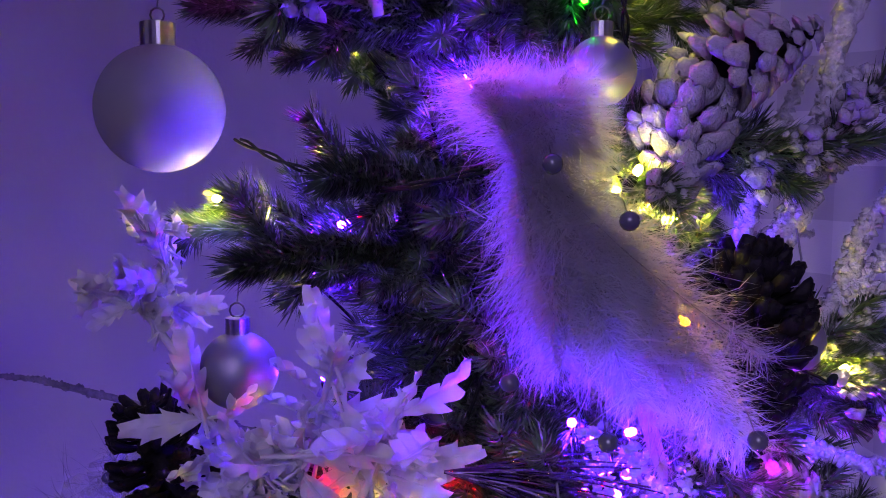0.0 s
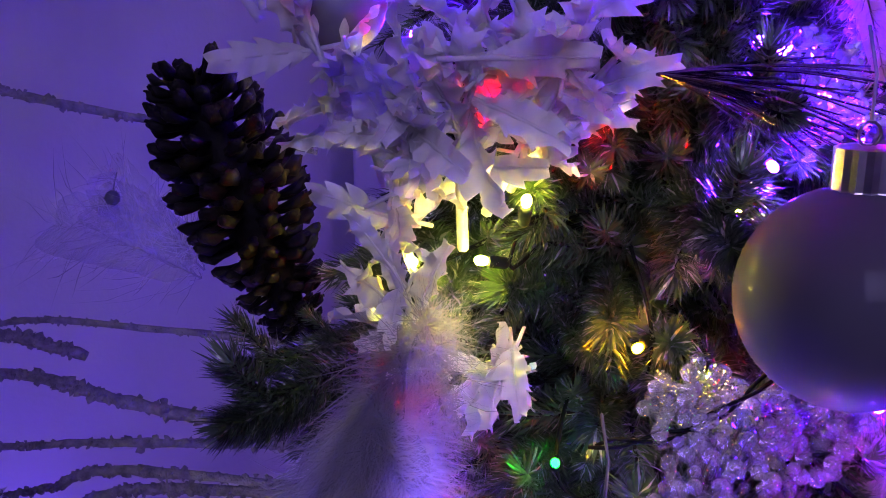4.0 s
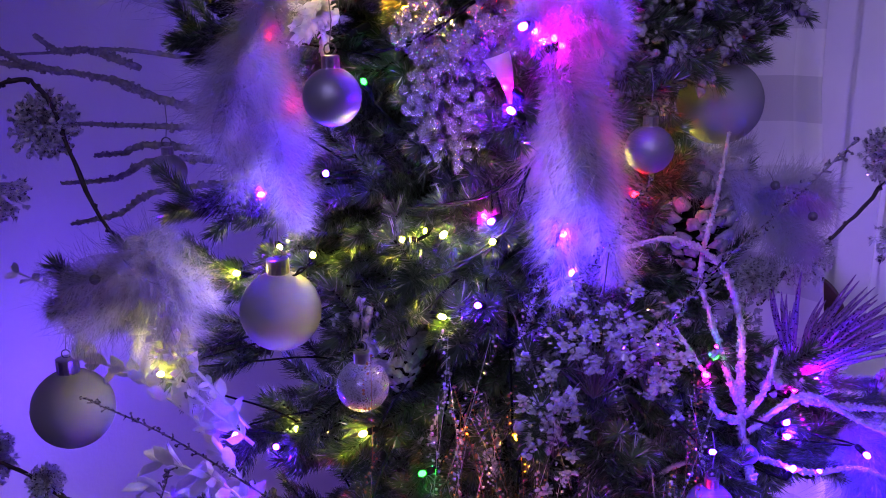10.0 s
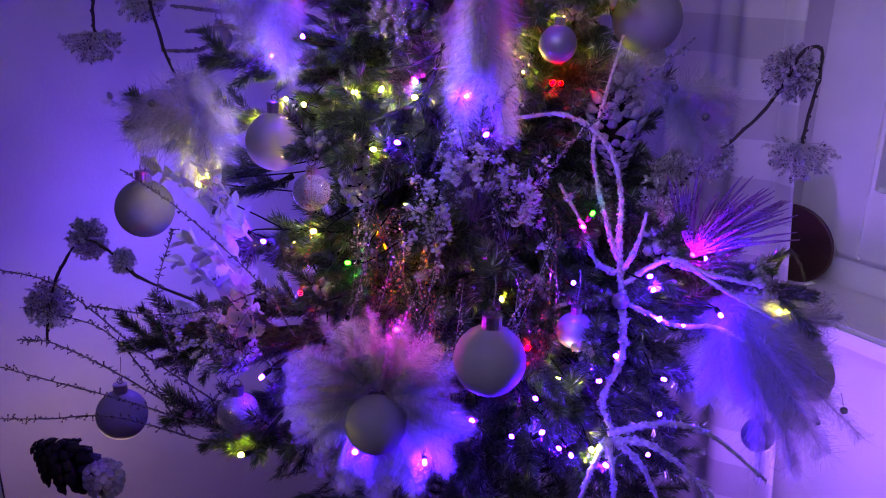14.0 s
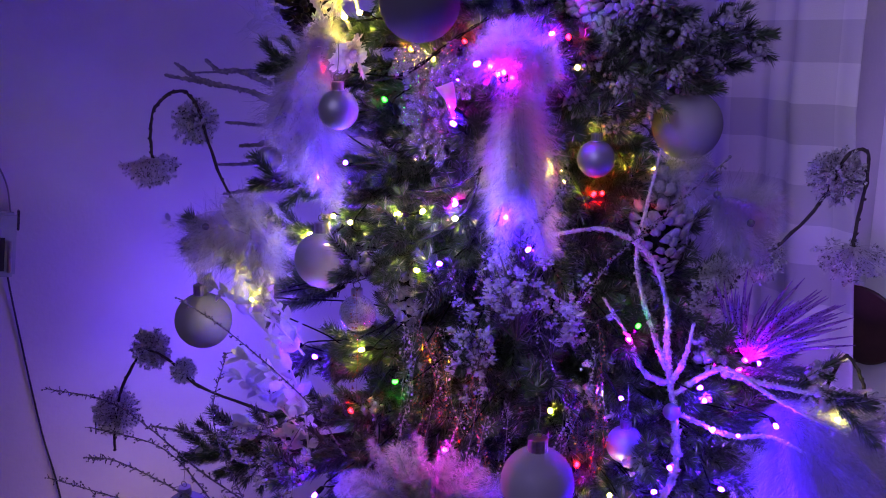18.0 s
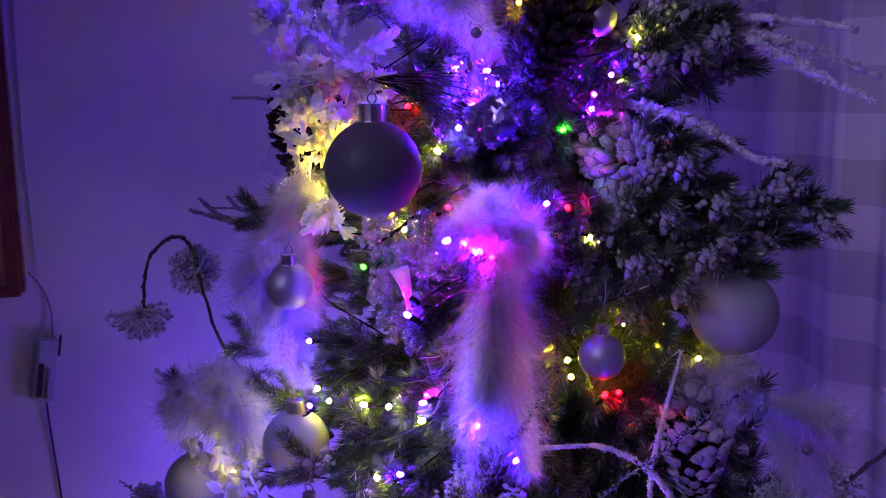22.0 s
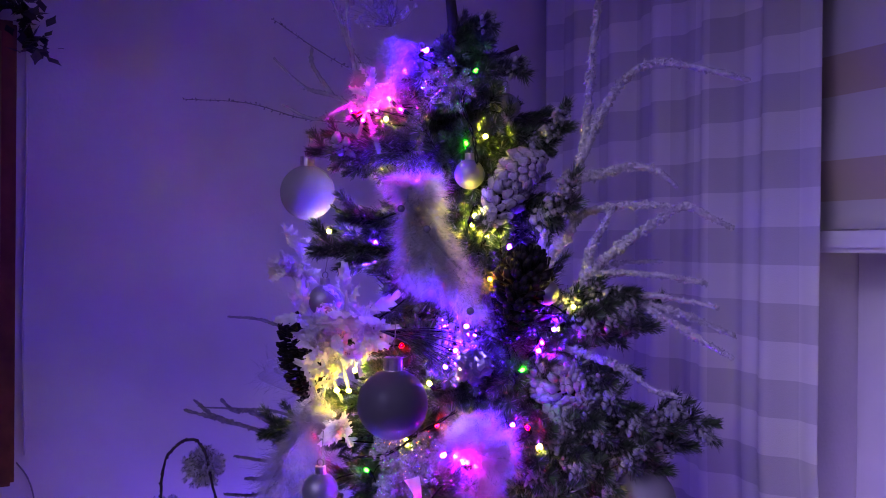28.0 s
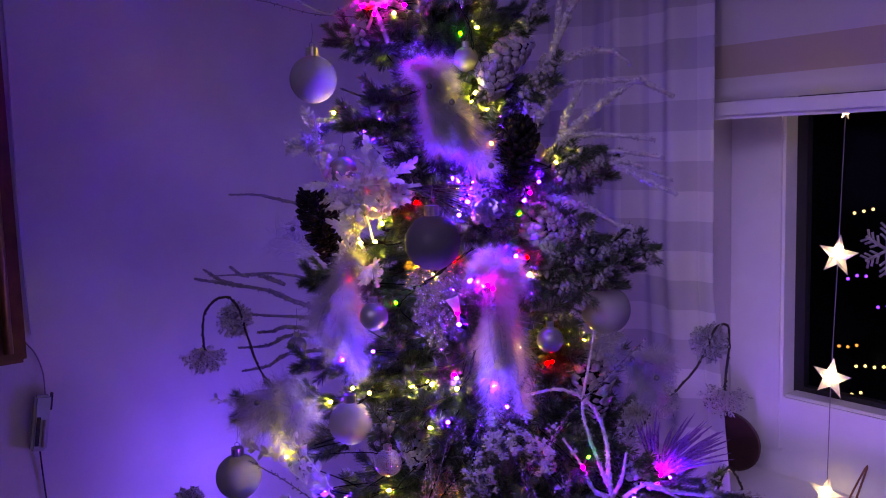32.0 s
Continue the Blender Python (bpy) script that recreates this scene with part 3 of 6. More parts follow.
lead = curve_pts([PS @ Vector(p) for p in ((0.012, -0.004, 2.1), (0.016, -0.004, 1.7), (0.012, -0.004, 1.4), (0.016, -0.004, 1.2))], 5)
solid("wall_cable", Shape().tube(lead, 0.0016, 5), M_PAINT, "thin painted-over cable on the wall", "cable")

# on and before the sill
tray = thing("wooden_plate", label="round brown wooden plate leaning in the window corner on the sill", category="plate")
rim = Shape().lathe([(0.002, -0.006), (0.053, -0.006), (0.063, 0.000), (0.065, 0.006), (0.060, 0.006), (0.051, 0.000), (0.002, 0.000)], 40)
part("disc", rim, M_BROWN, tray, m=WS @ pose(-0.013, 0.045, SILL_Z + 0.064, 100, 0, 12))
cord = thing("cord_loop", label="brown twine loop hung on the window sash", category="cord")
part("twine", Shape().tube(curve_pts([WS @ Vector(p) for p in ((0.235, -0.010, 0.800), (0.240, 0.02, 0.86), (0.248, 0.079, 0.925), (0.254, 0.02, 0.86), (0.262, -0.012, 0.805))], 6), 0.0018, 6), M_CORD, cord)

# star lights hung in the window
stars = thing("star_light_string", label="clear plastic star lights hanging in the window on a wire", category="string lights")
STAR_AT = ((0.212, 1.545, 0.012), (0.204, 1.300, 0.038), (0.196, 1.080, 0.038), (0.192, 0.862, 0.038))
part("wire", Shape().tube(curve_pts([WS @ Vector((u, 0.045, z)) for u, z, s in STAR_AT], 8), 0.0009, 5), M_THREAD, stars)
for u, z, s in STAR_AT:
    pts = [(s * (1.0 if i % 2 == 0 else 0.42) * math.sin(i * math.pi / 5 + 0.12), 0, s * (1.0 if i % 2 == 0 else 0.42) * math.cos(i * math.pi / 5 + 0.12)) for i in range(10)]
    sh = Shape().add([(0, -0.009, 0), (0, 0.009, 0)] + pts, [(0, 2 + i, 2 + (i + 1) % 10) for i in range(10)] + [(1, 2 + (i + 1) % 10, 2 + i) for i in range(10)])
    st = part("star", sh, M_ACRYL, stars, smooth=False, m=WS @ Matrix.Translation((u, 0.045, z)))
    part("bulb", Shape().ball((0, 0.0, 0.006), 0.0045, 2, squash=(0.8, 0.8, 1.6)), bulb_mat("star_led", (1.0, 0.83, 0.45), 130), st)
flake = Shape()
for i in range(6):
    a = i * math.pi / 3
    d, e = Vector((math.sin(a), 0, math.cos(a))), Vector((math.cos(a), 0, -math.sin(a)))
    flake.tube([Vector((0, 0, 0)), d * 0.042], 0.0028, 6)
    for k in (0.4, 0.65, 0.85):
        for s in (1, -1):
            flake.tube([d * 0.042 * k, d * 0.042 * (k + 0.24) + e * s * 0.012], 0.0022, 5)
snowflake = thing("snowflake_ornament", label="white frosted snowflake hanging in the window", category="ornament")
part("flake", flake, M_SNOW, snowflake, m=WS @ Matrix.Translation((0.287, 0.05, 1.315)))
part("thread", Shape().tube([WS @ Vector((0.287, 0.05, 1.355)), WS @ Vector((0.287, 0.05, 1.56))], 0.0006, 4), M_THREAD, snowflake)

# ---- the fir tree ----
TRUNK = ((0.14, 0.64, 0.0), (0.14, 0.63, 0.8), (0.090, 0.59, 1.35), (0.045, 0.53, 1.90))


def axis(z):
    for (x0, y0, z0), (x1, y1, z1) in zip(TRUNK, TRUNK[1:]):
        if z <= z1:
            k = (z - z0) / (z1 - z0)
            return Vector((x0 + (x1 - x0) * k, y0 + (y1 - y0) * k, z))
    return Vector(TRUNK[-1])


def reach(z):
    return max(0.04, 0.145 + (1.5 - z) * 0.27)


def needle_twig(sh, a, b, count, length, r):
    """A brush of flat needles that grow from the stem between a and b."""
    d = (b - a).normalized()
    s, u = across(d)
    rings = max(6, int((b - a).length / 0.0035))
    first = len(sh.v)
    sh.tube([a + (b - a) * (i / (rings - 1)) for i in range(rings)], [0.0015 - 0.0008 * i / rings for i in range(rings)], 4, 1)
    for i in range(count):
        k = min(rings - 1, int(rings * r.random() ** 0.85))
        j = r.randrange(4)
        n0, n1 = first + k * 4 + j, first + k * 4 + (j + 1) % 4
        p = Vector(sh.v[n0])
        t = r.uniform(0, 2 * math.pi)
        out = s * math.cos(t) + u * math.sin(t)
        lean = r.uniform(0.5, 1.25) + max(0, k / rings - 0.85) * 6
        way = (out + d * lean).normalized()
        ln = length * r.uniform(0.7, 1.12)
        side = way.cross(d).normalized() if abs(way.dot(d)) < 0.98 else s
        mid = p + way * ln * 0.55
        tip = p + (way * ln + d * ln * 0.12) + Vector((0, 0, -ln * r.uniform(0, 0.1)))
        w = 0.00062
        n = len(sh.v)
        sh.v += [(mid - side * w)[:], (mid + side * w)[:], tip[:]]
        sh.f += [(n0, n1, n + 1, n), (n, n + 1, n + 2)]
        sh.m += [2, 2] if r.random() < 0.09 else [0, 0]


def snow_run(sh, a, b, r, slot=2):
    """Crumbly flock that clings along a twig from a to b, thick here and thin there."""
    d = (b - a).normalized()
    u, w = across(d)
    n = max(4, int((b - a).length / 0.0022))
    for i in range(n):
        k = (i + r.random()) / n
        full = 0.45 + 0.55 * math.sin(math.pi * min(1.0, k * 0.9 + 0.12)) * r.uniform(0.6, 1.15)
        for _ in range(3):
            o = u * r.gauss(0, 0.0068) + w * r.gauss(0.0022, 0.0062)
            sh.ball(a.lerp(b, k) + o * full, r.uniform(0.0024, 0.0060) * full, 1, slot, (1, r.uniform(0.8, 1.2), r.uniform(0.7, 1.0)), 0.6)


def branch_mesh(length, seed, snow, brush=False, dense=1.0):
    """A fir branch along +x: bare wood near the trunk, brushes of needles further out."""
    r = random.Random(seed)
    sh = Shape()
    bend = r.uniform(-0.05, 0.10)
    line = [Vector((length * k, r.uniform(-0.008, 0.008), bend * length * k * k)) for k in (0, 0.33, 0.66, 1.0)]
    sh.tube(line, [0.0042, 0.003, 0.0022, 0.0012], 5, 1)
    needle_twig(sh, line[1] * 0.25, line[1], int(600 * dense * length), 0.0145, r)
    needle_twig(sh, line[1] * 0.8, line[2], int(1200 * dense * length), 0.0155, r)
    needle_twig(sh, line[2], line[3], int((1700 * length + 120) * dense), 0.0155, r)
    ends = [(line[2], line[3])]
    n = 2 + int(length * 18)
    if brush:
        n = 2 + int(length * 8)
        needle_twig(sh, line[1], line[3], int((2300 * length + 60) * dense), 0.0155, r)
    for i in range(n):
        k = 0.28 + 0.6 * i / max(1, n - 1)
        p = Vector((length * k, 0, bend * length * k * k))
        way = Vector((0.75, (1 if i % 2 else -1) * r.uniform(0.5, 0.95), r.uniform(-0.25, 0.45))).normalized()
        ln = min(0.075, length * 0.36) * (1.1 - 0.45 * k) * r.uniform(0.8, 1.25) + 0.02
        if brush:
            ln *= 0.6
        needle_twig(sh, p, p + way * ln, int((ln * 2500 + 50) * dense), 0.0150, r)
        ends.append((p, p + way * ln))
    for a, b in ends:
        if r.random() < snow:
            snow_run(sh, a.lerp(b, r.uniform(0.1, 0.45)), a.lerp(b, r.uniform(0.75, 1.02)), r)
    return sh.mesh("branch", [M_NEEDLE, M_BARK, M_SNOW])


tree = thing("christmas_tree", (0, 0, 0), "artificial fir tree with snow-flocked dark green branches, fully decorated", "christmas tree")
part("trunk", Shape().tube(TRUNK, [0.024, 0.020, 0.014, 0.006], 10, wobble=0.08), M_BARK, tree)
LENGTHS = (0.09, 0.14, 0.19, 0.25, 0.31, 0.38)
VARIANTS = {ln: [branch_mesh(ln, 100 * i + j, 0.03, dense=1.5) for j in range(4)] for i, ln in enumerate(LENGTHS)}
SPARSE = {ln: [branch_mesh(ln, 500 + 10 * i + j, 0.04, dense=0.6) for j in range(2)] for i, ln in enumerate(LENGTHS)}
TIPS = {ln: branch_mesh(ln, 900 + i, 0.05, True, 1.6) for i, ln in enumerate(LENGTHS)}
FLOCKED = {ln: branch_mesh(ln, 980 + i, 0.92, True, 1.5) for i, ln in enumerate(LENGTHS)}
SNOWY = {ln: branch_mesh(ln, 950 + i, 0.34, True, 2.0) for i, ln in enumerate(LENGTHS)}


def branch_turn(way, roll):
    x = Vector(way).normalized()
    s, u = across(x)
    y = s * math.cos(roll) + u * math.sin(roll)
    return Matrix((x, y, x.cross(y))).transposed()


# the lights, colour by colour; some bulbs are added to brighten ornaments nearby
WARM = ((0.110, 0.490, 1.680), (0.100, 0.470, 1.573), (-0.045, 0.440, 1.372), (0.181, 0.490, 1.313), (0.064, 0.425, 1.390), (-0.047, 0.520, 1.654), (0.192, 0.560, 1.222),
        (-0.090, 0.452, 1.147), (0.044, 0.372, 1.176), (0.173, 0.466, 1.194), (0.166, 0.472, 1.206), (0.042, 0.355, 1.118), (0.262, 0.560, 1.197), (-0.020, 0.350, 1.028), (-0.089, 0.470, 0.973),
        (0.174, 0.400, 0.959), (0.417, 0.448, 0.957), (0.424, 0.452, 0.952), (0.461, 0.440, 0.966), (0.348, 0.485, 0.962), (0.079, 0.366, 1.171), (-0.190, 0.455, 1.050), (0.243, 0.342, 0.902), (0.285, 0.340, 0.829))
# Two bulbs beside the large feather are added to strengthen its yellow glow.
WARM_LOW = ((-0.008, 0.462, 1.702), (0.108, 0.456, 1.584), (0.118, 0.462, 1.566), (0.190, 0.532, 1.448), (-0.044, 0.217, 0.838), (-0.134, 0.480, 1.117), (-0.060, 0.430, 1.146), (0.013, 0.380, 1.170), (-0.030, 0.425, 1.400), (-0.054, 0.500, 1.414), (0.045, 0.402, 1.326), (-0.122, 0.535, 1.566),
            (0.125, 0.450, 1.560), (0.206, 0.525, 1.250), (0.031, 0.420, 1.166), (0.052, 0.450, 1.385), (-0.071, 0.460, 1.368), (0.221, 0.470, 1.480), (-0.195, 0.440, 1.042))
VIOLET = ((0.044, 0.462, 1.782), (0.040, 0.462, 1.738), (0.040, 0.462, 1.618), (0.033, 0.480, 1.785), (0.000, 0.500, 1.766), (0.025, 0.500, 1.633), (-0.047, 0.520, 1.552), (0.140, 0.492, 1.548), (0.104, 0.440, 1.456), (-0.058, 0.520, 1.464), (0.163, 0.428, 1.349),
          (-0.040, 0.375, 1.222), (-0.100, 0.440, 1.194), (0.082, 0.430, 1.409), (0.088, 0.330, 1.270), (-0.093, 0.390, 0.998), (0.145, 0.410, 1.132), (0.078, 0.370, 1.185), (-0.057, 0.297, 0.881),
          (0.228, 0.277, 0.910), (0.301, 0.345, 0.811), (0.354, 0.430, 0.877), (-0.095, 0.445, 1.131), (-0.132, 0.420, 0.994), (0.067, 0.350, 1.128), (-0.067, 0.500, 1.535), (0.074, 0.436, 1.462))
# Extra bulbs here brighten the curled petal and the feather flower's top.
PINK = ((0.183, 0.482, 1.436), (0.085, 0.300, 0.952), (0.371, 0.486, 1.004), (0.086, 0.3325, 1.285), (-0.015, 0.475, 1.745), (0.005, 0.475, 1.715), (-0.055, 0.462, 1.715), (-0.008, 0.470, 1.728), (-0.020, 0.458, 1.712), (-0.035, 0.452, 1.700), (0.131, 0.392, 1.308), (0.124, 0.384, 1.314), (0.074, 0.385, 1.186), (0.365, 0.480, 0.995), (0.253, 0.395, 1.049))
# Several are extra bulbs that brighten the forked branch and the feather flower.
VIOLET_LOW = ((0.196, 0.486, 1.452), (0.325, 0.402, 1.002), (0.235, 0.315, 0.855), (0.265, 0.33, 0.825), (0.165, 0.30, 0.865), (0.100, 0.372, 1.322), (0.110, 0.384, 1.319), (0.116, 0.390, 1.312), (0.285, 0.415, 0.872), (0.345, 0.40, 0.80), (0.25, 0.385, 0.80), (0.384, 0.482, 1.003), (0.174, 0.505, 1.424), (0.095, 0.43, 1.428), (0.34, 0.415, 0.952), (0.20, 0.36, 0.82), (0.131, 0.365, 1.176), (0.082, 0.430, 1.458), (0.027, 0.480, 1.626), (0.100, 0.425, 1.440), (0.115, 0.435, 1.445), (0.33, 0.41, 0.985), (0.40, 0.41, 0.965), (0.30, 0.40, 0.91),
              (0.35, 0.38, 0.86), (0.365, 0.42, 0.945), (0.25, 0.36, 1.0), (0.06, 0.25, 0.84), (0.13, 0.25, 0.84), (0.155, 0.44, 1.475), (0.130, 0.424, 1.317), (0.136, 0.428, 1.309), (0.072, 0.410, 1.305), (0.118, 0.418, 1.420), (0.134, 0.422, 1.410))
RED = ((-0.050, 0.462, 1.713), (0.015, 0.460, 1.427), (0.178, 0.435, 1.346), (0.205, 0.462, 1.184), (0.212, 0.478, 1.182), (-0.030, 0.340, 0.962), (0.212, 0.335, 0.936), (0.210, 0.530, 1.168), (-0.076, 0.425, 1.265), (-0.085, 0.430, 1.315), (0.074, 0.425, 1.342), (-0.050, 0.430, 1.430))
GREEN = ((0.094, 0.500, 1.762), (0.085, 0.490, 1.673), (0.168, 0.450, 1.408), (0.024, 0.330, 1.005), (0.261, 0.400, 1.063), (-0.014, 0.425, 1.283))
ORANGE = ((0.130, 0.445, 1.510), (0.019, 0.420, 1.335), (0.096, 0.344, 1.025))

# ornaments that hang free before the branches: place and radius
CLEAR = ((0.274, 0.500, 1.14, 0.060), (0.005, 0.44, 1.06, 0.05), (-0.137, 0.51, 1.375, 0.05), (0.166, 0.43, 1.485, 0.055), (0.208, 0.497, 1.378, 0.05), (0.203, 0.47, 1.340, 0.03), (0.136, 0.49, 1.612, 0.04),
         (0.168, 0.49, 1.655, 0.04), (-0.151, 0.53, 1.618, 0.05), (0.055, 0.338, 1.38, 0.05), (0.295, 0.532, 1.251, 0.055), (-0.084, 0.41, 1.101, 0.04), (-0.289, 0.48, 0.994, 0.05),
         (0.183, 0.275, 0.935, 0.05), (-0.035, 0.344, 1.277, 0.035), (0.209, 0.437, 1.225, 0.035), (0.212, 0.47, 1.178, 0.03), (0.170, 0.47, 1.180, 0.022), (0.262, 0.54, 1.195, 0.025), (0.192, 0.462, 1.496, 0.025), (-0.098, 0.48, 1.477, 0.03), (0.124, 0.405, 1.416, 0.035), (0.093, 0.48, 1.634, 0.03), (0.046, 0.392, 1.27, 0.05),
         (0.082, 0.385, 1.318, 0.04), (0.13, 0.40, 1.24, 0.05), (0.072, 0.42, 1.55, 0.06), (-0.098, 0.425, 1.25, 0.05), (-0.07, 0.42, 1.42, 0.06), (0.15, 0.31, 1.11, 0.06), (0.37, 0.49, 1.03, 0.06),
         (0.076, 0.275, 0.89, 0.08), (0.30, 0.42, 1.05, 0.05), (-0.01, 0.47, 1.74, 0.05), (0.075, 0.45, 1.735, 0.04), (0.20, 0.35, 1.085, 0.045), (-0.03, 0.5, 1.84, 0.06))


def hides(start, tip):
    """Whether a branch would stand before one of those ornaments."""
    for k in (0.55, 0.8, 1.0):
        p = Vector(start).lerp(Vector(tip), k)
        for x, y, z, rad in CLEAR:
            if p.y < y + 0.012 and math.hypot(p.x - x, p.z - z) < rad:
                return True
    return False


def put_branch(start, tip, mesh, own, roll, always=False):
    start, tip = Vector(start), Vector(tip)
    if not always:
        for k in (1.0, 0.82, 0.66, 0.5):
            if not hides(start, start.lerp(tip, k)):
                tip = start.lerp(tip, k)
                break
        else:
            return None
    d = Vector(tip) - Vector(start)
    ob = new("branch", mesh)
    ob.parent = tree
    k = d.length / own
    ob.matrix_basis = Matrix.Translation(start) @ branch_turn(d, roll).to_4x4() @ Matrix.Diagonal((k, min(k, 1.15), min(k, 1.15), 1))
    return ob


z, turn, r = 0.30, 0.0, random.Random(5)
while z < 1.77:
    rad = reach(z)
    n = (6 if z < 1.62 else 4) + int(rad * 17)
    for i in range(n):
        turn += 2 * math.pi / n
        a = turn + r.uniform(-0.25, 0.25)
        ln = rad * r.uniform(0.58, 0.84) * (0.62 if z > 1.62 else 1.0)
        base = axis(z + r.uniform(-0.02, 0.02))
        rise = r.uniform(-0.12, 0.16) + (0.35 if z > 1.72 else 0.0)
        tip = base + Vector((math.cos(a) * ln, math.sin(a) * ln, rise * ln))
        own = min(LENGTHS, key=lambda v: abs(v - ln))
        far = math.sin(a) > 0.05 or z < 0.70
        put_branch(base, tip, r.choice(SPARSE[own] if far else VARIANTS[own]), own, math.pi / 2 + r.uniform(-0.5, 0.5))
    for i in range(5):
        a = r.uniform(math.pi * 0.9, math.pi * 2.1)
        ln = rad * r.uniform(0.35, 0.62)
        base = axis(z + r.uniform(-0.03, 0.03))
        tip = base + Vector((math.cos(a) * ln, math.sin(a) * ln, r.uniform(-0.3, 0.4) * ln))
        own = min(LENGTHS, key=lambda v: abs(v - ln))
        put_branch(base, tip, r.choice(VARIANTS[own]), own, math.pi / 2 + r.uniform(-0.9, 0.9))
    turn += 0.9
    z += 0.052 if z > 0.8 else (0.085 if z > 0.6 else 0.13)

# branch ends that stand out of the outline
for tip, back in (((-0.152, 0.43, 1.322), 0.13), ((-0.146, 0.455, 1.304), 0.12), ((0.368, 0.530, 1.345), 0.23), ((0.345, 0.55, 1.318), 0.2), ((0.300, 0.50, 1.465), 0.15),
                  ((0.175, 0.640, 1.715), 0.12), ((0.200, 0.50, 1.690), 0.13), ((0.100, 0.515, 1.829), 0.09), ((0.140, 0.520, 1.773), 0.10), ((-0.110, 0.47, 1.668), 0.12),
                  ((-0.060, 0.45, 1.675), 0.11), ((-0.045, 0.42, 1.585), 0.13), ((-0.085, 0.43, 1.548), 0.15), ((0.215, 0.45, 1.602), 0.15), ((-0.170, 0.43, 1.190), 0.15),
                  ((-0.262, 0.43, 1.115), 0.16), ((0.010, 0.36, 1.150), 0.16), ((-0.025, 0.33, 1.118), 0.19), ((0.046, 0.355, 1.105), 0.16), ((0.210, 0.46, 1.330), 0.14),
                  ((-0.215, 0.38, 0.885), 0.2), ((-0.26, 0.38, 0.855), 0.2), ((0.285, 0.34, 0.940), 0.18), ((0.485, 0.43, 0.985), 0.24), ((0.355, 0.44, 1.028), 0.2),
                  ((0.110, 0.30, 1.045), 0.17), ((0.165, 0.31, 1.000), 0.16), ((0.0, 0.29, 0.98), 0.17), ((-0.10, 0.31, 0.885), 0.2), ((-0.17, 0.32, 0.80), 0.22), ((0.03, 0.385, 1.395), 0.14), ((0.122, 0.455, 1.580), 0.10), ((0.255, 0.345, 0.870), 0.16), ((0.215, 0.325, 0.820), 0.16), ((0.300, 0.350, 0.790), 0.16), ((0.150, 0.305, 0.810), 0.16), ((0.055, 0.40, 1.44), 0.12),
                  ((0.02, 0.425, 1.24), 0.15), ((0.06, 0.43, 1.215), 0.15), ((0.05, 0.435, 1.285), 0.13), ((-0.02, 0.415, 1.205), 0.15), ((0.0, 0.42, 1.16), 0.15), ((0.085, 0.435, 1.335), 0.13),
                  ((0.05, 0.415, 1.165), 0.15), ((0.105, 0.425, 1.20), 0.14), ((-0.055, 0.42, 1.18), 0.15), ((0.03, 0.435, 1.315), 0.13), ((0.245, 0.465, 1.285), 0.13), ((0.245, 0.475, 1.195), 0.14),
                  ((0.235, 0.50, 1.10), 0.14), ((0.315, 0.51, 1.30), 0.15), ((0.09, 0.42, 1.27), 0.13), ((0.11, 0.40, 1.15), 0.15), ((-0.03, 0.44, 1.255), 0.13), ((0.07, 0.40, 1.09), 0.15), ((0.13, 0.40, 1.06), 0.15)):
    tip = Vector(tip)
    base = axis(tip.z - 0.01)
    start = tip + (base - tip).normalized() * back
    own = min(LENGTHS, key=lambda v: abs(v - back))
    put_branch(start, tip, (FLOCKED if tip.x > 0.19 and tip.z > 1.24 else SNOWY)[own], own, math.pi / 2 + rnd.uniform(-0.4, 0.4), True)
    for _ in range(2):
        end = start + (tip - start) * rnd.uniform(0.6, 0.85) + rand_dir() * 0.028
        put_branch(start, end, TIPS[own], own, rnd.uniform(0, 3))

# heavily flocked ends on the window side
for tip, back in (((0.262, 0.47, 1.392), 0.09), ((0.290, 0.475, 1.362), 0.09), ((0.250, 0.46, 1.350), 0.09), ((0.330, 0.50, 1.352), 0.14), ((0.282, 0.48, 1.318), 0.09), ((0.232, 0.455, 1.312), 0.09), ((0.258, 0.47, 1.288), 0.09),
                  ((0.300, 0.49, 1.305), 0.14), ((0.196, 0.455, 1.285), 0.09), ((0.225, 0.47, 1.268), 0.09), ((0.262, 0.47, 1.478), 0.09), ((0.284, 0.48, 1.492), 0.09), ((0.244, 0.46, 1.470), 0.09), ((0.185, 0.45, 1.30), 0.09)):
    tip = Vector(tip)
    start = tip + (axis(tip.z - 0.01) - tip).normalized() * back
    put_branch(start, tip, FLOCKED[back], back, rnd.uniform(0.9, 2.2), True)

# twigs on which the lights are wound
r = random.Random(31)
for p in WARM + WARM_LOW + VIOLET + VIOLET_LOW + PINK + RED + GREEN + ORANGE:
    p = Vector(p)
    inward = (axis(p.z - 0.02) - p).normalized()
    for _ in range(2):
        tip = p + Vector((r.uniform(-0.020, 0.020), r.uniform(0.018, 0.028), r.uniform(-0.022, 0.006)))
        start = tip + (inward + rand_dir(r) * 0.35).normalized() * r.uniform(0.07, 0.10)
        put_branch(start, tip, TIPS[0.09], 0.09, r.uniform(0, 3), True)

# shorter ends that close the tree between the longer ones
r = random.Random(77)
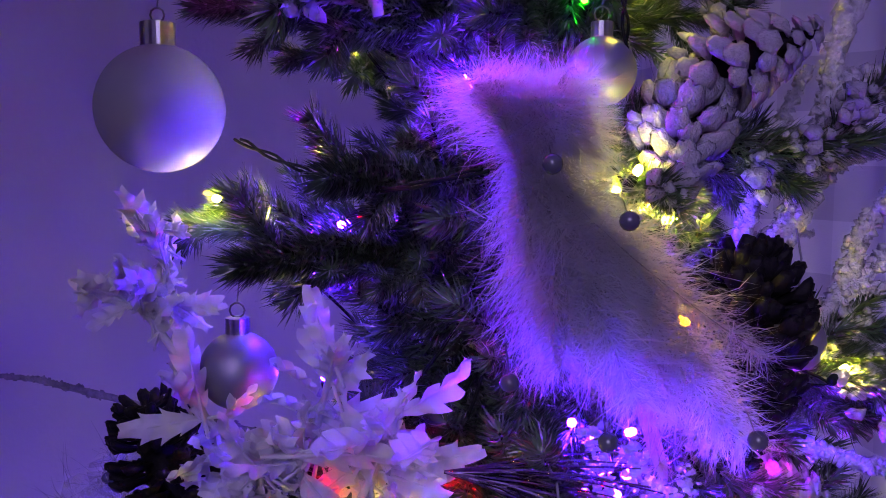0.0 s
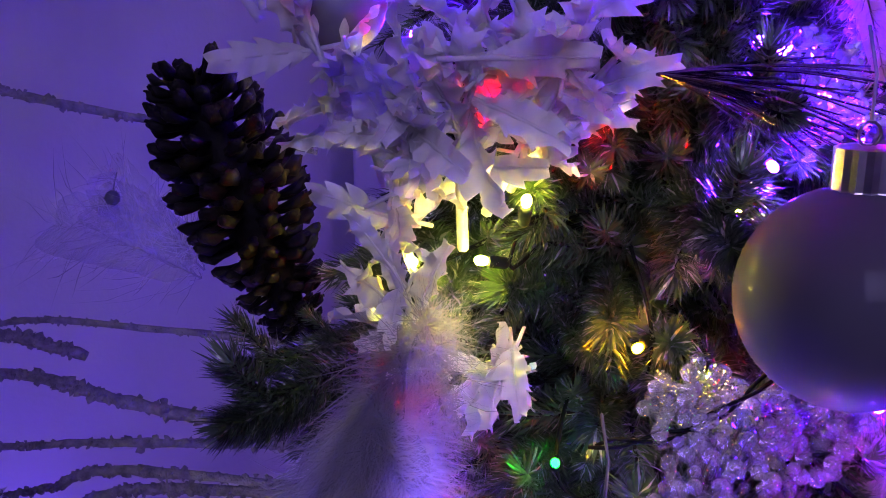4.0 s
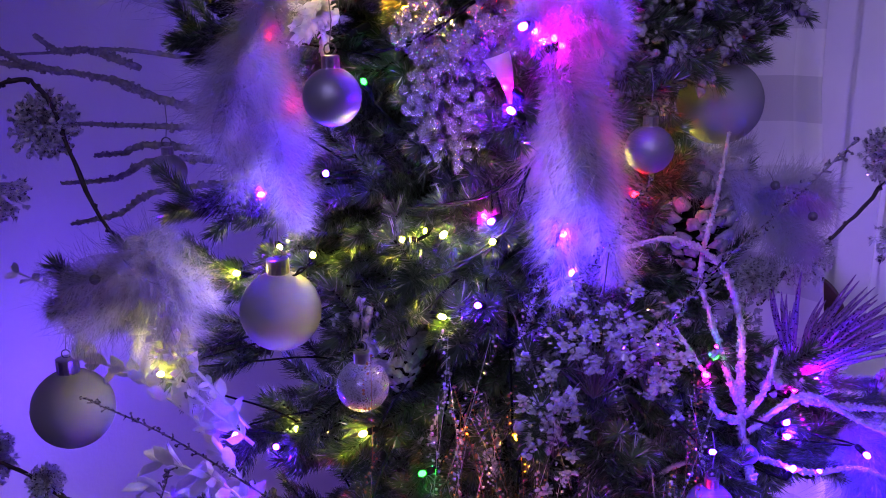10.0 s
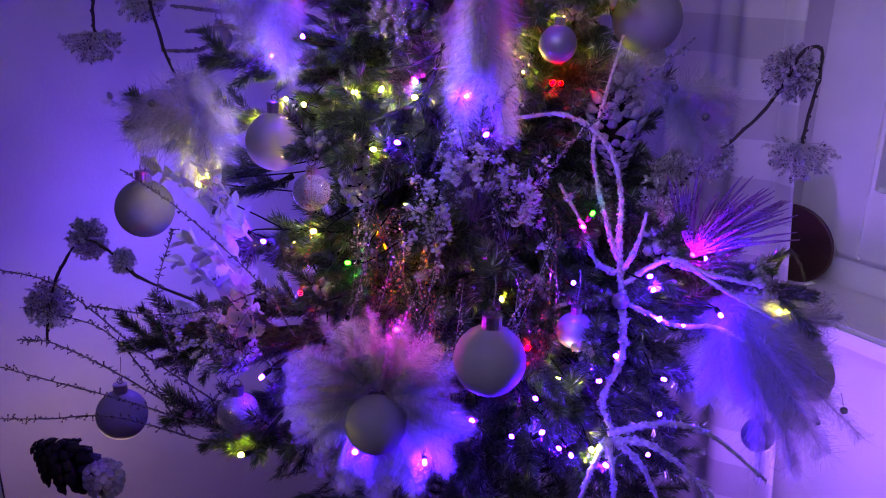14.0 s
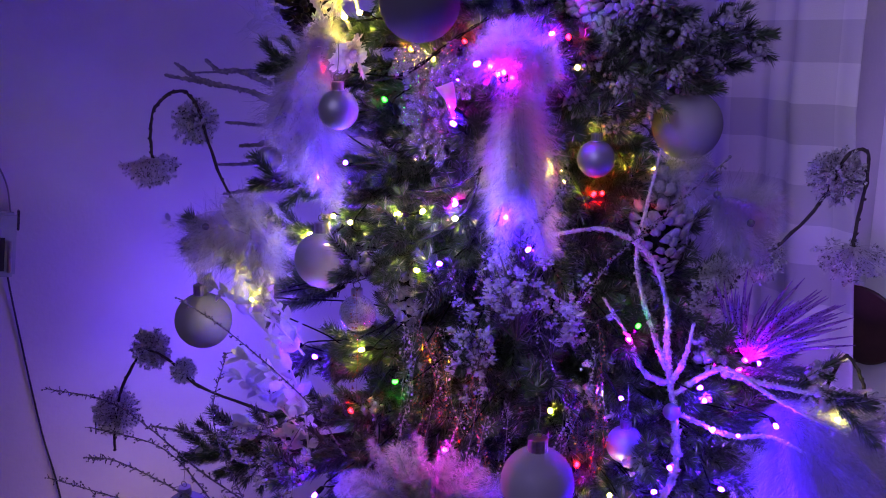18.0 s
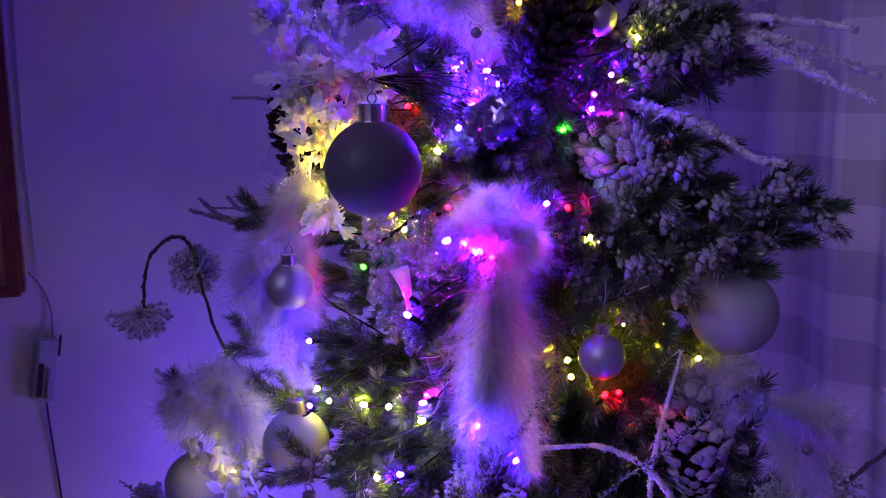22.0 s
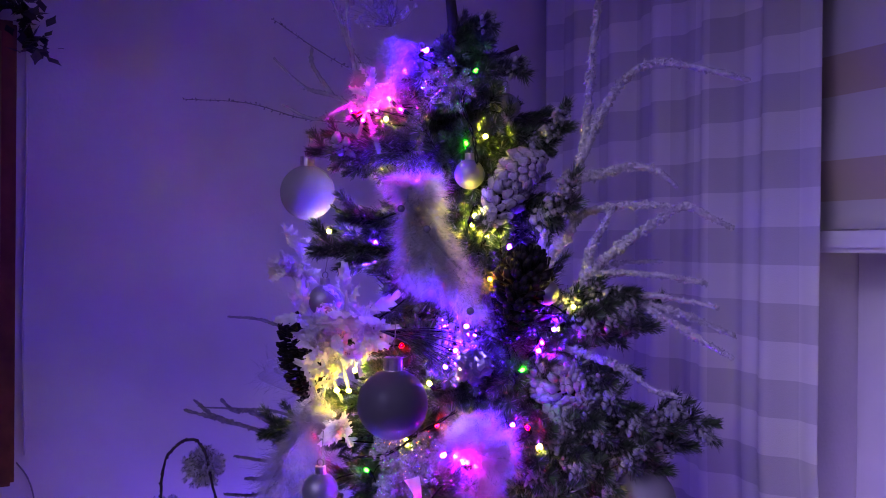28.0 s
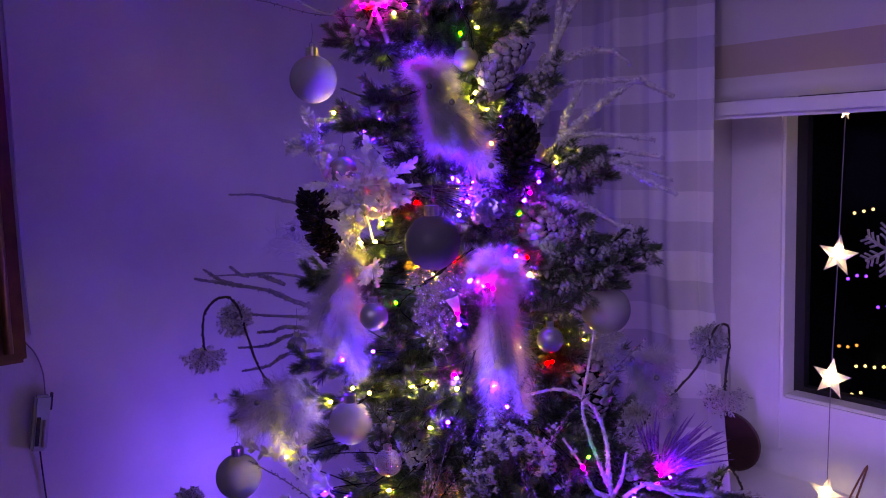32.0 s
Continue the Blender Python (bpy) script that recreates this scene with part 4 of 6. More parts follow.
for k in range(130):
    z = 0.62 + 1.15 * (k + r.random()) / 130
    a = r.uniform(math.pi * 1.02, math.pi * 2.0)
    rad = reach(z) * r.uniform(0.62, 0.86)
    tip = axis(z) + Vector((math.cos(a) * rad, math.sin(a) * rad, 0))
    way = Vector((math.cos(a), math.sin(a), r.uniform(-0.5, 0.3))) + rand_dir(r) * 0.5
    ln = r.uniform(0.08, 0.13)
    own = min(LENGTHS, key=lambda v: abs(v - ln))
    put_branch(tip - way.normalized() * ln, tip, TIPS[own] if k % 2 else r.choice(VARIANTS[own]), own, r.uniform(0, 3))

# ---- baubles ----


def bauble(centre, radius, ball_mat, label, hang=0.03, tip=(0, 0, 0)):
    """A ball with a ribbed cap, a ring and a thread up to the branch."""
    t = thing("bauble", centre, label, "bauble", "baubles on the tree")
    prof = [(radius * math.cos(a), radius * math.sin(a)) for a in [math.radians(-89 + i * 178 / 26) for i in range(27)]]
    part("ball", Shape().lathe(prof, 40), ball_mat, t, m=pose(0, 0, 0, tip[0], tip[1], 0))
    cr = radius * 0.22 + 0.0015
    ch = radius * 0.30 + 0.002
    cap = Shape()
    sides, rows = 28, ((cr * 1.04, radius * 0.945), (cr, radius * 0.975), (cr, radius * 0.97 + ch), (cr * 0.8, radius * 0.985 + ch), (0.0008, radius * 0.99 + ch))
    v = [(q * (1 + 0.05 * (k % 2)) * math.cos(2 * math.pi * k / sides), q * (1 + 0.05 * (k % 2)) * math.sin(2 * math.pi * k / sides), h) for q, h in rows for k in range(sides)]
    f = [(i * sides + k, i * sides + (k + 1) % sides, (i + 1) * sides + (k + 1) % sides, (i + 1) * sides + k) for i in range(len(rows) - 1) for k in range(sides)]
    c = part("cap", cap.add(v, f), M_CAP, t, "ribbed silver cap", smooth=False)
    top = radius * 0.99 + ch
    part("ring", Shape().tube([(0.004 * math.cos(a * 0.63), 0, top + 0.0035 + 0.004 * math.sin(a * 0.63)) for a in range(11)], 0.0006, 5, caps=False), M_WIRE, c)
    if hang:
        part("thread", Shape().tube([(0, 0, top + 0.007), (0.0015, 0.002, top + 0.007 + hang * 0.5), (0.0, 0.006, top + 0.007 + hang)], 0.00055, 4), M_THREAD, t)
    return t


PEARL = "large pearl-grey glossy glass bauble with a ribbed silver cap"
for c, rad in (((-0.151, 0.530, 1.618), 0.0365), ((0.055, 0.338, 1.380), 0.0375), ((0.295, 0.532, 1.251), 0.0375), ((-0.085, 0.409, 1.107), 0.032), ((-0.289, 0.480, 0.994), 0.036),
               ((0.182, 0.279, 0.942), 0.0345), ((-0.361, 0.509, 0.683), 0.035), ((0.505, 0.47, 0.885), 0.030)):
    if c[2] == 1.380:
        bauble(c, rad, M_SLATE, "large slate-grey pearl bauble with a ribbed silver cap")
    else:
        bauble(c, rad, M_PEARL, PEARL)
for c, rad in (((-0.029, 0.337, 1.280), 0.0195), ((0.209, 0.437, 1.225), 0.0192), ((0.192, 0.462, 1.496), 0.0145), ((0.118, 0.545, 1.722), 0.019), ((0.093, 0.480, 1.634), 0.018),
               ((-0.184, 0.485, 1.206), 0.015), ((0.255, 0.372, 0.945), 0.019), ((-0.098, 0.480, 1.477), 0.021), ((0.467, 0.471, 0.805), 0.019)):
    bauble(c, rad, M_SATIN, "small satin silver bauble with a silver cap")
bauble((-0.017, 0.338, 1.073), 0.0190, M_GLITBALL, "small grey glittered bauble")
bauble((-0.085, 0.30, 0.835), 0.022, M_GLITBALL, "small grey glittered bauble")

# ---- string lights ----
BULB_MESH = {}
for key, m in BULBS.items():
    prof = [(0.0003, 0.0024), (0.0011, 0.0021), (0.0018, 0.0013), (0.0021, 0.0002), (0.0020, -0.0016), (0.0014, -0.0030)]
    BULB_MESH[key] = Shape().lathe(prof[::-1], 10).mesh("bulb", m)
SOCKET = Shape().lathe([(0.0016, -0.013), (0.0026, -0.0115), (0.0028, -0.0055), (0.0024, -0.0038), (0.0008, -0.0037)], 10).mesh("socket", M_CABLE)


def light_string(rows, key, colour):
    """Bulbs on one dark cable that sags from one to the next and runs down round the tree."""
    t = thing("light_string", label=f"string of small {colour} tree lights on a dark green cable", category="string lights", group="light strings")
    left = sorted(rows, key=lambda p: -p[2])
    order = [left.pop(0)]
    while left:
        near = min(left, key=lambda p: (Vector(p) - Vector(order[-1])).length)
        left.remove(near)
        order.append(near)
    keys = []
    for i, p in enumerate(order):
        p = Vector(p)
        inward = (axis(p.z) - p).normalized()
        way = (rand_dir() * 0.7 - inward * 0.6 + Vector((0, 0, 0.35))).normalized()
        q = branch_turn(way, 0) @ Euler((0, math.pi / 2, 0)).to_matrix()
        ob = part("bulb", BULB_MESH[key], None, t, m=Matrix.Translation(p) @ q.to_4x4())
        part("socket", SOCKET, None, ob)
        keys.append(p - way * 0.013)
        if i + 1 < len(order):
            n = Vector(order[i + 1])
            mid = (p + n) / 2
            pull = axis(mid.z) - mid
            deep = min(0.13, pull.length * 0.7)
            keys.append(p.lerp(n, 0.25) + pull.normalized() * deep * 0.8 + Vector((0, 0, -0.006)))
            keys.append(mid + pull.normalized() * deep + Vector((0, 0, -0.012)))
            keys.append(p.lerp(n, 0.75) + pull.normalized() * deep * 0.8 + Vector((0, 0, -0.006)))
    part("cable", Shape().tube(curve_pts(keys, 6), 0.0010, 5), M_CABLE, t)


light_string(WARM, "warm", "warm white")
light_string(WARM_LOW, "warm", "warm white")
light_string(VIOLET, "violet", "violet")
light_string(VIOLET_LOW, "violet", "violet")
light_string(PINK, "pink", "pink")
light_string(RED, "red", "red")
light_string(GREEN, "green", "green")
light_string(ORANGE, "orange", "amber")
# thicker double cables that show in front of the branches
for keys in (((-0.010, 0.395, 1.305), (0.030, 0.385, 1.315), (0.075, 0.385, 1.345), (0.105, 0.40, 1.365)), ((-0.115, 0.47, 1.085), (-0.100, 0.43, 1.112), (-0.078, 0.41, 1.132), (-0.055, 0.40, 1.150)),
             ((-0.005, 0.375, 1.135), (0.045, 0.37, 1.148), (0.09, 0.372, 1.180), (0.105, 0.37, 1.225)), ((-0.10, 0.50, 1.60), (-0.06, 0.46, 1.585), (-0.02, 0.44, 1.575), (0.03, 0.40, 1.585)),
             ((0.02, 0.40, 1.19), (0.07, 0.385, 1.20), (0.11, 0.39, 1.225), (0.14, 0.40, 1.26)), ((0.09, 0.49, 1.76), (0.085, 0.475, 1.72), (0.10, 0.47, 1.68), (0.105, 0.475, 1.64))):
    line = curve_pts(keys, 8)
    sh = Shape()
    for ph in (0, math.pi):
        sh.tube([p + Vector((0.0016 * math.cos(i * 0.9 + ph), 0.0016 * math.sin(i * 0.9 + ph), 0.0010 * math.sin(i * 0.9 + ph))) for i, p in enumerate(line)], 0.0009, 5)
    solid("light_cable", sh, M_CABLE, "dark green twisted light cable lying over the branches", "cable", "light cables")

# ---- feather ornaments ----


def plume(sh, base, way, length, barb, count, r, slot=0, droop=0.25, curl=0.0, quill=0.0006, fluff=0.75, vane=0.55):
    """One downy feather: a thin quill from which many soft barbs grow."""
    way = Vector(way).normalized()
    s, u = across(way)
    a = r.uniform(0, 2 * math.pi)
    side = s * math.cos(a) + u * math.sin(a)
    bow = side.cross(way).normalized()
    n_line = 26
    line = []
    for i in range(n_line):
        k = i / (n_line - 1)
        line.append(Vector(base) + way * length * k + bow * curl * length * k * k + Vector((0, 0, -droop * length * k * k * 0.5)))
    first = len(sh.v)
    sh.tube(line, [quill * (1.1 - 0.8 * i / n_line) for i in range(n_line)], 3, slot)
    # the closed vane on both sides of the quill, slit here and there
    wide = barb * vane
    for sgn in (1, -1):
        cup = r.uniform(-0.1, 0.35)
        rows = []
        for i in range(2, n_line):
            k = i / (n_line - 1)
            d = (line[i] - line[i - 1]).normalized()
            w = wide * (0.35 + 0.75 * k ** 0.7) * math.sqrt(max(0.0, 1.0 - k ** 5)) * (1 + 0.03 * r.uniform(-1, 1)) + 0.002
            mid = line[i] + (side * sgn * 0.52 + d * 0.22) * w + bow * cup * w * 0.3
            tip = line[i] + (side * sgn * 0.92 + d * 0.62) * w + bow * cup * w + rand_dir(r) * w * 0.03
            rows.append((line[i], mid, tip))
        n0 = len(sh.v)
        for row in rows:
            sh.v += [p[:] for p in row]
        for i in range(len(rows) - 1):
            a = n0 + 3 * i
            sh.f.append((a, a + 1, a + 4, a + 3))
            sh.m.append(1)
            if r.random() > 0.06:
                sh.f.append((a + 1, a + 2, a + 5, a + 4))
                sh.m.append(1)
    for n in range(count):
        k = r.random()
        i = min(n_line - 2, int(k * n_line))
        j = r.randrange(3)
        n0, n1 = first + i * 3 + j, first + i * 3 + (j + 1) % 3
        p = line[i]
        d = (line[i + 1] - line[i]).normalized()
        ln = barb * (0.30 + 0.9 * math.sin(math.pi * (0.12 + 0.82 * k))) * r.uniform(0.45, 1.2)
        sgn = 1 if n % 2 else -1
        out = (side * sgn * r.uniform(0.3, 1.1) + d * r.uniform(0.2, 1.1) + bow * r.gauss(0, fluff * 0.45)).normalized()
        wave, wave2 = rand_dir(r) * ln * 0.20, rand_dir(r) * ln * 0.42
        q1 = p + out * ln * 0.36 + wave
        q2 = p + out * ln * 0.70 + wave * 0.6 + wave2 * 0.4 + Vector((0, 0, -ln * 0.08))
        q3 = p + out * ln + wave2 + Vector((0, 0, -ln * 0.28 * r.random()))
        w = r.uniform(0.00010, 0.00030)
        flat = (bow.cross(out) + rand_dir(r) * 0.35).normalized()
        m = len(sh.v)
        sh.v += [(q1 - flat * w)[:], (q1 + flat * w)[:], (q2 - flat * w * 0.8)[:], (q2 + flat * w * 0.8)[:], q3[:]]
        sh.f += [(n0, n1, m + 1, m), (m, m + 1, m + 3, m + 2), (m + 2, m + 3, m + 4)]
        sh.m += [slot] * 3


def feather_pick(base, sprays, label, seed, beads=(), quills=(), down=0.85):
    """A bunch of down feathers. sprays: way, length, spread, number, barb length."""
    r = random.Random(seed)
    t = thing("feather_ornament", base, label, "ornament", "feather ornaments")
    for way, length, spread, number, barb in sprays:
        way = Vector(way).normalized()
        for _ in range(number):
            d = (way + rand_dir(r) * spread * r.uniform(0.3, 1.0)).normalized()
            sh = Shape()
            ln = length * r.uniform(0.7, 1.1)
            plume(sh, rand_dir(r) * 0.006, d, ln, barb, int((800 + 6600 * ln) * down), r, droop=r.uniform(0.0, 0.5), curl=r.uniform(-0.25, 0.25))
            part("feather", sh, [M_FEATHER, M_VANE], t)
    for way, length in quills:
        sh = Shape()
        plume(sh, (0, 0, 0), way, length, 0.018, 420, r, quill=0.0009, curl=0.2, fluff=0.1, vane=0.3)
        part("quill_feather", sh, [M_QUILL, M_QUILL], t, "tan striped quill feather")
    for off in beads:
        off = Vector(off)
        b = part("bead", Shape().ball(off, 0.0042, 2), M_BEAD, t, "small dark glass bead")
        part("wire", Shape().tube([off + Vector((0, 0.022, 0.010)), off + Vector((0, 0.012, 0.007)), off], 0.0004, 4), M_WIRE, b)
    return t


DOWN, UP = (0, -0.25, -1), (0, -0.3, 1)
feather_pick((0.050, 0.415, 1.592), (((0.42, -0.5, -1), 0.095, 0.34, 7, 0.032), ((0.64, -0.52, -1.0), 0.132, 0.20, 8, 0.028), ((0.15, -0.5, -0.5), 0.040, 0.5, 4, 0.022), ((0.1, -0.4, 0.6), 0.045, 0.8, 8, 0.026), ((0.4, -0.1, 0.4), 0.045, 0.5, 4, 0.024)),
             "large white down feather ornament with dark beads and tan quills", 1,
             ((0.004, -0.055, -0.004), (0.034, -0.055, -0.026), (0.026, -0.062, -0.112), (0.085, -0.060, -0.112), (-0.012, -0.055, -0.09)), (((0.62, 0.05, -0.9), 0.14), ((0.5, 0.05, -1), 0.14), ((0.68, 0.08, -0.8), 0.13)))
feather_pick((-0.092, 0.425, 1.318), ((DOWN, 0.115, 0.34, 9, 0.030), ((-0.35, -0.4, -0.8), 0.085, 0.40, 8, 0.030), ((0.15, -0.4, -0.9), 0.125, 0.24, 5, 0.026), ((0, -0.6, -0.3), 0.045, 0.6, 6, 0.026)),
             "hanging white down feather ornament with silver sparkle", 2, ((-0.02, -0.04, -0.05),))
feather_pick((0.130, 0.405, 1.318), ((DOWN, 0.155, 0.16, 9, 0.034), ((0.15, -0.35, -1), 0.15, 0.14, 5, 0.036), ((-0.6, -0.4, 0.35), 0.042, 0.7, 5, 0.026), ((0.65, -0.3, 0.25), 0.05, 0.7, 5, 0.028), ((0, -0.4, 1), 0.05, 0.7, 5, 0.026)),
             "long white feather angel hanging before the branches", 3, ((0.005, -0.02, -0.135), (0.012, -0.02, -0.137)))
feather_pick((-0.192, 0.445, 1.130), ((DOWN, 0.06, 0.8, 7, 0.032), ((-0.8, -0.4, 0.0), 0.075, 0.5, 8, 0.034), ((0.3, -0.3, -1), 0.10, 0.25, 4, 0.02), ((-0.2, -0.6, 0.5), 0.06, 0.7, 7, 0.032), ((0.6, -0.5, 0.1), 0.06, 0.5, 5, 0.03)),
             "white down feather puff over a lit bulb", 4, ((-0.03, -0.05, 0.01),), down=0.42)
feather_pick((0.330, 0.53, 1.165), (((0.7, -0.4, 0.1), 0.070, 0.6, 6, 0.028), ((0.8, -0.3, -0.5), 0.075, 0.45, 6, 0.028)), "pale feather ornament with dark beads", 5,
             ((0.0, -0.05, 0.02), (0.035, -0.05, -0.008)))
feather_pick((0.405, 0.445, 0.970), (((0.80, -0.20, -0.75), 0.175, 0.28, 12, 0.036), ((0.9, -0.1, -0.15), 0.11, 0.35, 6, 0.032), ((0.3, -0.3, -1), 0.11, 0.3, 5, 0.032)), "drooping white feather ornament with dark beads", 6,
             ((0.130, -0.03, -0.095), (0.105, -0.035, -0.110)))
feather_pick((-0.010, 0.485, 1.725), ((UP, 0.075, 0.4, 8, 0.024), ((-0.4, -0.4, 0.7), 0.06, 0.4, 4, 0.02)), "white feather tuft near the tree top", 7)
feather_pick((0.255, 0.53, 1.185), (((0.8, -0.4, 0.1), 0.075, 0.45, 7, 0.024), ((0.3, -0.6, 0.3), 0.05, 0.5, 4, 0.02)), "small white feather tuft beside a red bulb", 8)
feather_pick((-0.075, 0.44, 1.335), (((0.0, -0.8, 0.2), 0.045, 0.8, 6, 0.026),), "small white feather tuft", 9)

feather_pick((-0.165, 0.59, 1.335), (((-0.75, -0.1, 0.75), 0.085, 0.22, 3, 0.040),), "pale round-ended feathers with a bead before the wall", 10, ((-0.045, -0.012, 0.045),), down=0.08)

# feather flower with a pearl ball in the middle
r = random.Random(21)
flower = thing("feather_flower", (0.076, 0.275, 0.890), "white feather flower round a pearl ball", "ornament")
for ring, (n, ln, rise) in enumerate(((20, 0.084, 0.2), (18, 0.076, 0.55), (13, 0.058, 1.1))):
    for i in range(n):
        a = 2 * math.pi * (i + 0.5 * ring) / n + r.uniform(-0.1, 0.1)
        sh = Shape()
        plume(sh, (0.012 * math.cos(a), -0.004, 0.012 * math.sin(a)), (math.cos(a), -rise * 0.55, math.sin(a) + 0.06), ln * r.uniform(0.85, 1.1), 0.019, 900, r, droop=0.05, curl=r.uniform(-0.15, 0.15), fluff=0.35, vane=0.95)
        part("petal_feather", sh, [M_FEATHER, M_VANE], flower)
part("ball", Shape().ball((0.006, -0.030, -0.014), 0.029, 3), M_PEARL, flower, "pearl-white glass ball")

# ---- pine cones ----


def scale_mesh(material, tip_mat, seed=0):
    """One woody scale, pointing along +x: a thin stalk that widens to a thick, lobed, upturned tip."""
    r = random.Random(seed)
    rows = ((0.0, 0.0022, 0.0012), (0.30, 0.0036, 0.0015), (0.58, 0.0060, 0.0021), (0.76, 0.0088, 0.0036), (0.90, 0.0096, 0.0056), (1.00, 0.0080, 0.0052), (1.03, 0.0040, 0.0026))
    ring = ((-1.0, -0.2), (-0.72, 0.75), (-0.2, 1.0), (0.3, 0.9), (0.8, 0.7), (1.0, -0.2), (0.55, -0.85), (-0.5, -0.9))
    v, f = [], []
    for i, (k, w, h) in enumerate(rows):
        lump = 0.0 if i < 2 else 0.28
        for a, b in ring:
            v.append((k * 0.022 + r.uniform(-1, 1) * lump * 0.004, a * w * (1 + r.uniform(-lump, lump)), 0.010 * k ** 3 + b * h * (1 + r.uniform(-lump, lump) * 1.6)))
    n = len(ring)
    for i in range(len(rows) - 1):
        for j in range(n):
            a, b = i * n + j, i * n + (j + 1) % n
            f.append((a, b, b + n, a + n))
    f += [tuple(range(n))[::-1], tuple(range(len(v) - n, len(v)))]
    sh = Shape().add(v, f)
    sh.m = [1 if 3 * n <= i < 6 * n or i == len(f) - 1 else 0 for i in range(len(f))]
    return sh.mesh("scale", [material, tip_mat])


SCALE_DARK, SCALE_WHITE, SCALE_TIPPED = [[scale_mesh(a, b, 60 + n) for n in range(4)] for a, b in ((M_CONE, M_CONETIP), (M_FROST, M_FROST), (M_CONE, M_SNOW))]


def pine_cone(centre, way, length, width, scale, label, count=84, openness=0.55):
    """Scales set in a spiral round a core; way points to the tip."""
    t = thing("pine_cone", centre, label, "pine cone", "pine cones", turn=branch_turn(way, 0.4))
    core = [(length * (k - 0.5), (width * 0.16 * math.sin(math.pi * min(1, k * 0.9 + 0.12)) + 0.001)) for k in [i / 8 for i in range(9)]]
    part("core", Shape().tube([(x, 0, 0) for x, q in core], [q for x, q in core], 8), M_CONE, t)
    for i in range(count):
        k = (i + 0.5) / count
        a = i * 2.39996
        prof = max(0.12, math.sin(math.pi * (0.10 + 0.88 * k) ** 0.75))
        size = width / 0.060 * (0.45 + 0.62 * prof) * (84 / count) ** 0.5 * rnd.uniform(0.82, 1.12)
        tilt = openness * (1 - 0.75 * k) + 0.15
        q = Matrix.Translation((length * (k - 0.5), 0, 0)) @ Matrix.Rotation(a + rnd.uniform(-0.14, 0.14), 4, "X") @ Matrix.Rotation(-(math.pi / 2) * (0.22 + 0.72 * tilt) + rnd.uniform(-0.20, 0.20), 4, "Y")
        part("scale", scale[i % 4], None, t, m=q @ Matrix.Diagonal((width / 0.060 * (0.45 + 0.62 * prof) * (0.42 + 0.58 * prof), size * 0.60, size * 0.80, 1)))
    return t


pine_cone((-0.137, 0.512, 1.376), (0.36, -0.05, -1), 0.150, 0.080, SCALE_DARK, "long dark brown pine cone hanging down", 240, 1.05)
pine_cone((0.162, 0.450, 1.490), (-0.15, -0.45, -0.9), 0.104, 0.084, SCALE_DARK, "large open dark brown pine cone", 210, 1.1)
pine_cone((0.207, 0.497, 1.384), (0.80, -0.45, -0.35), 0.078, 0.080, SCALE_WHITE, "white frosted pine cone lying sideways on a branch", 130, 0.8)
pine_cone((0.203, 0.480, 1.340), (0.15, -0.85, -0.45), 0.046, 0.060, SCALE_WHITE, "small white frosted pine cone opened like a flower", 70, 1.0)
pine_cone((0.134, 0.475, 1.600), (-0.2, -0.6, -0.7), 0.074, 0.062, SCALE_WHITE, "small white frosted pine cone", 60, 0.65)
pine_cone((0.164, 0.468, 1.640), (0.7, -0.5, 0.25), 0.070, 0.058, SCALE_WHITE, "small white frosted pine cone", 60, 0.65)
pine_cone((0.274, 0.500, 1.140), (0.1, -0.3, -1), 0.108, 0.082, SCALE_TIPPED, "dark pine cone with snowy scale edges", 110, 1.0)
pine_cone((0.005, 0.440, 1.062), (0.1, -0.75, -0.5), 0.080, 0.066, SCALE_TIPPED, "pine cone with snowy scale edges between branches", 84, 0.7)
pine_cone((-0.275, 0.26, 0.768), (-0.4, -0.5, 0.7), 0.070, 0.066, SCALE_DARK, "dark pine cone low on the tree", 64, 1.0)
pine_cone((-0.232, 0.265, 0.752), (0.1, -0.7, 0.6), 0.055, 0.050, SCALE_WHITE, "small white frosted pine cone", 50, 0.9)

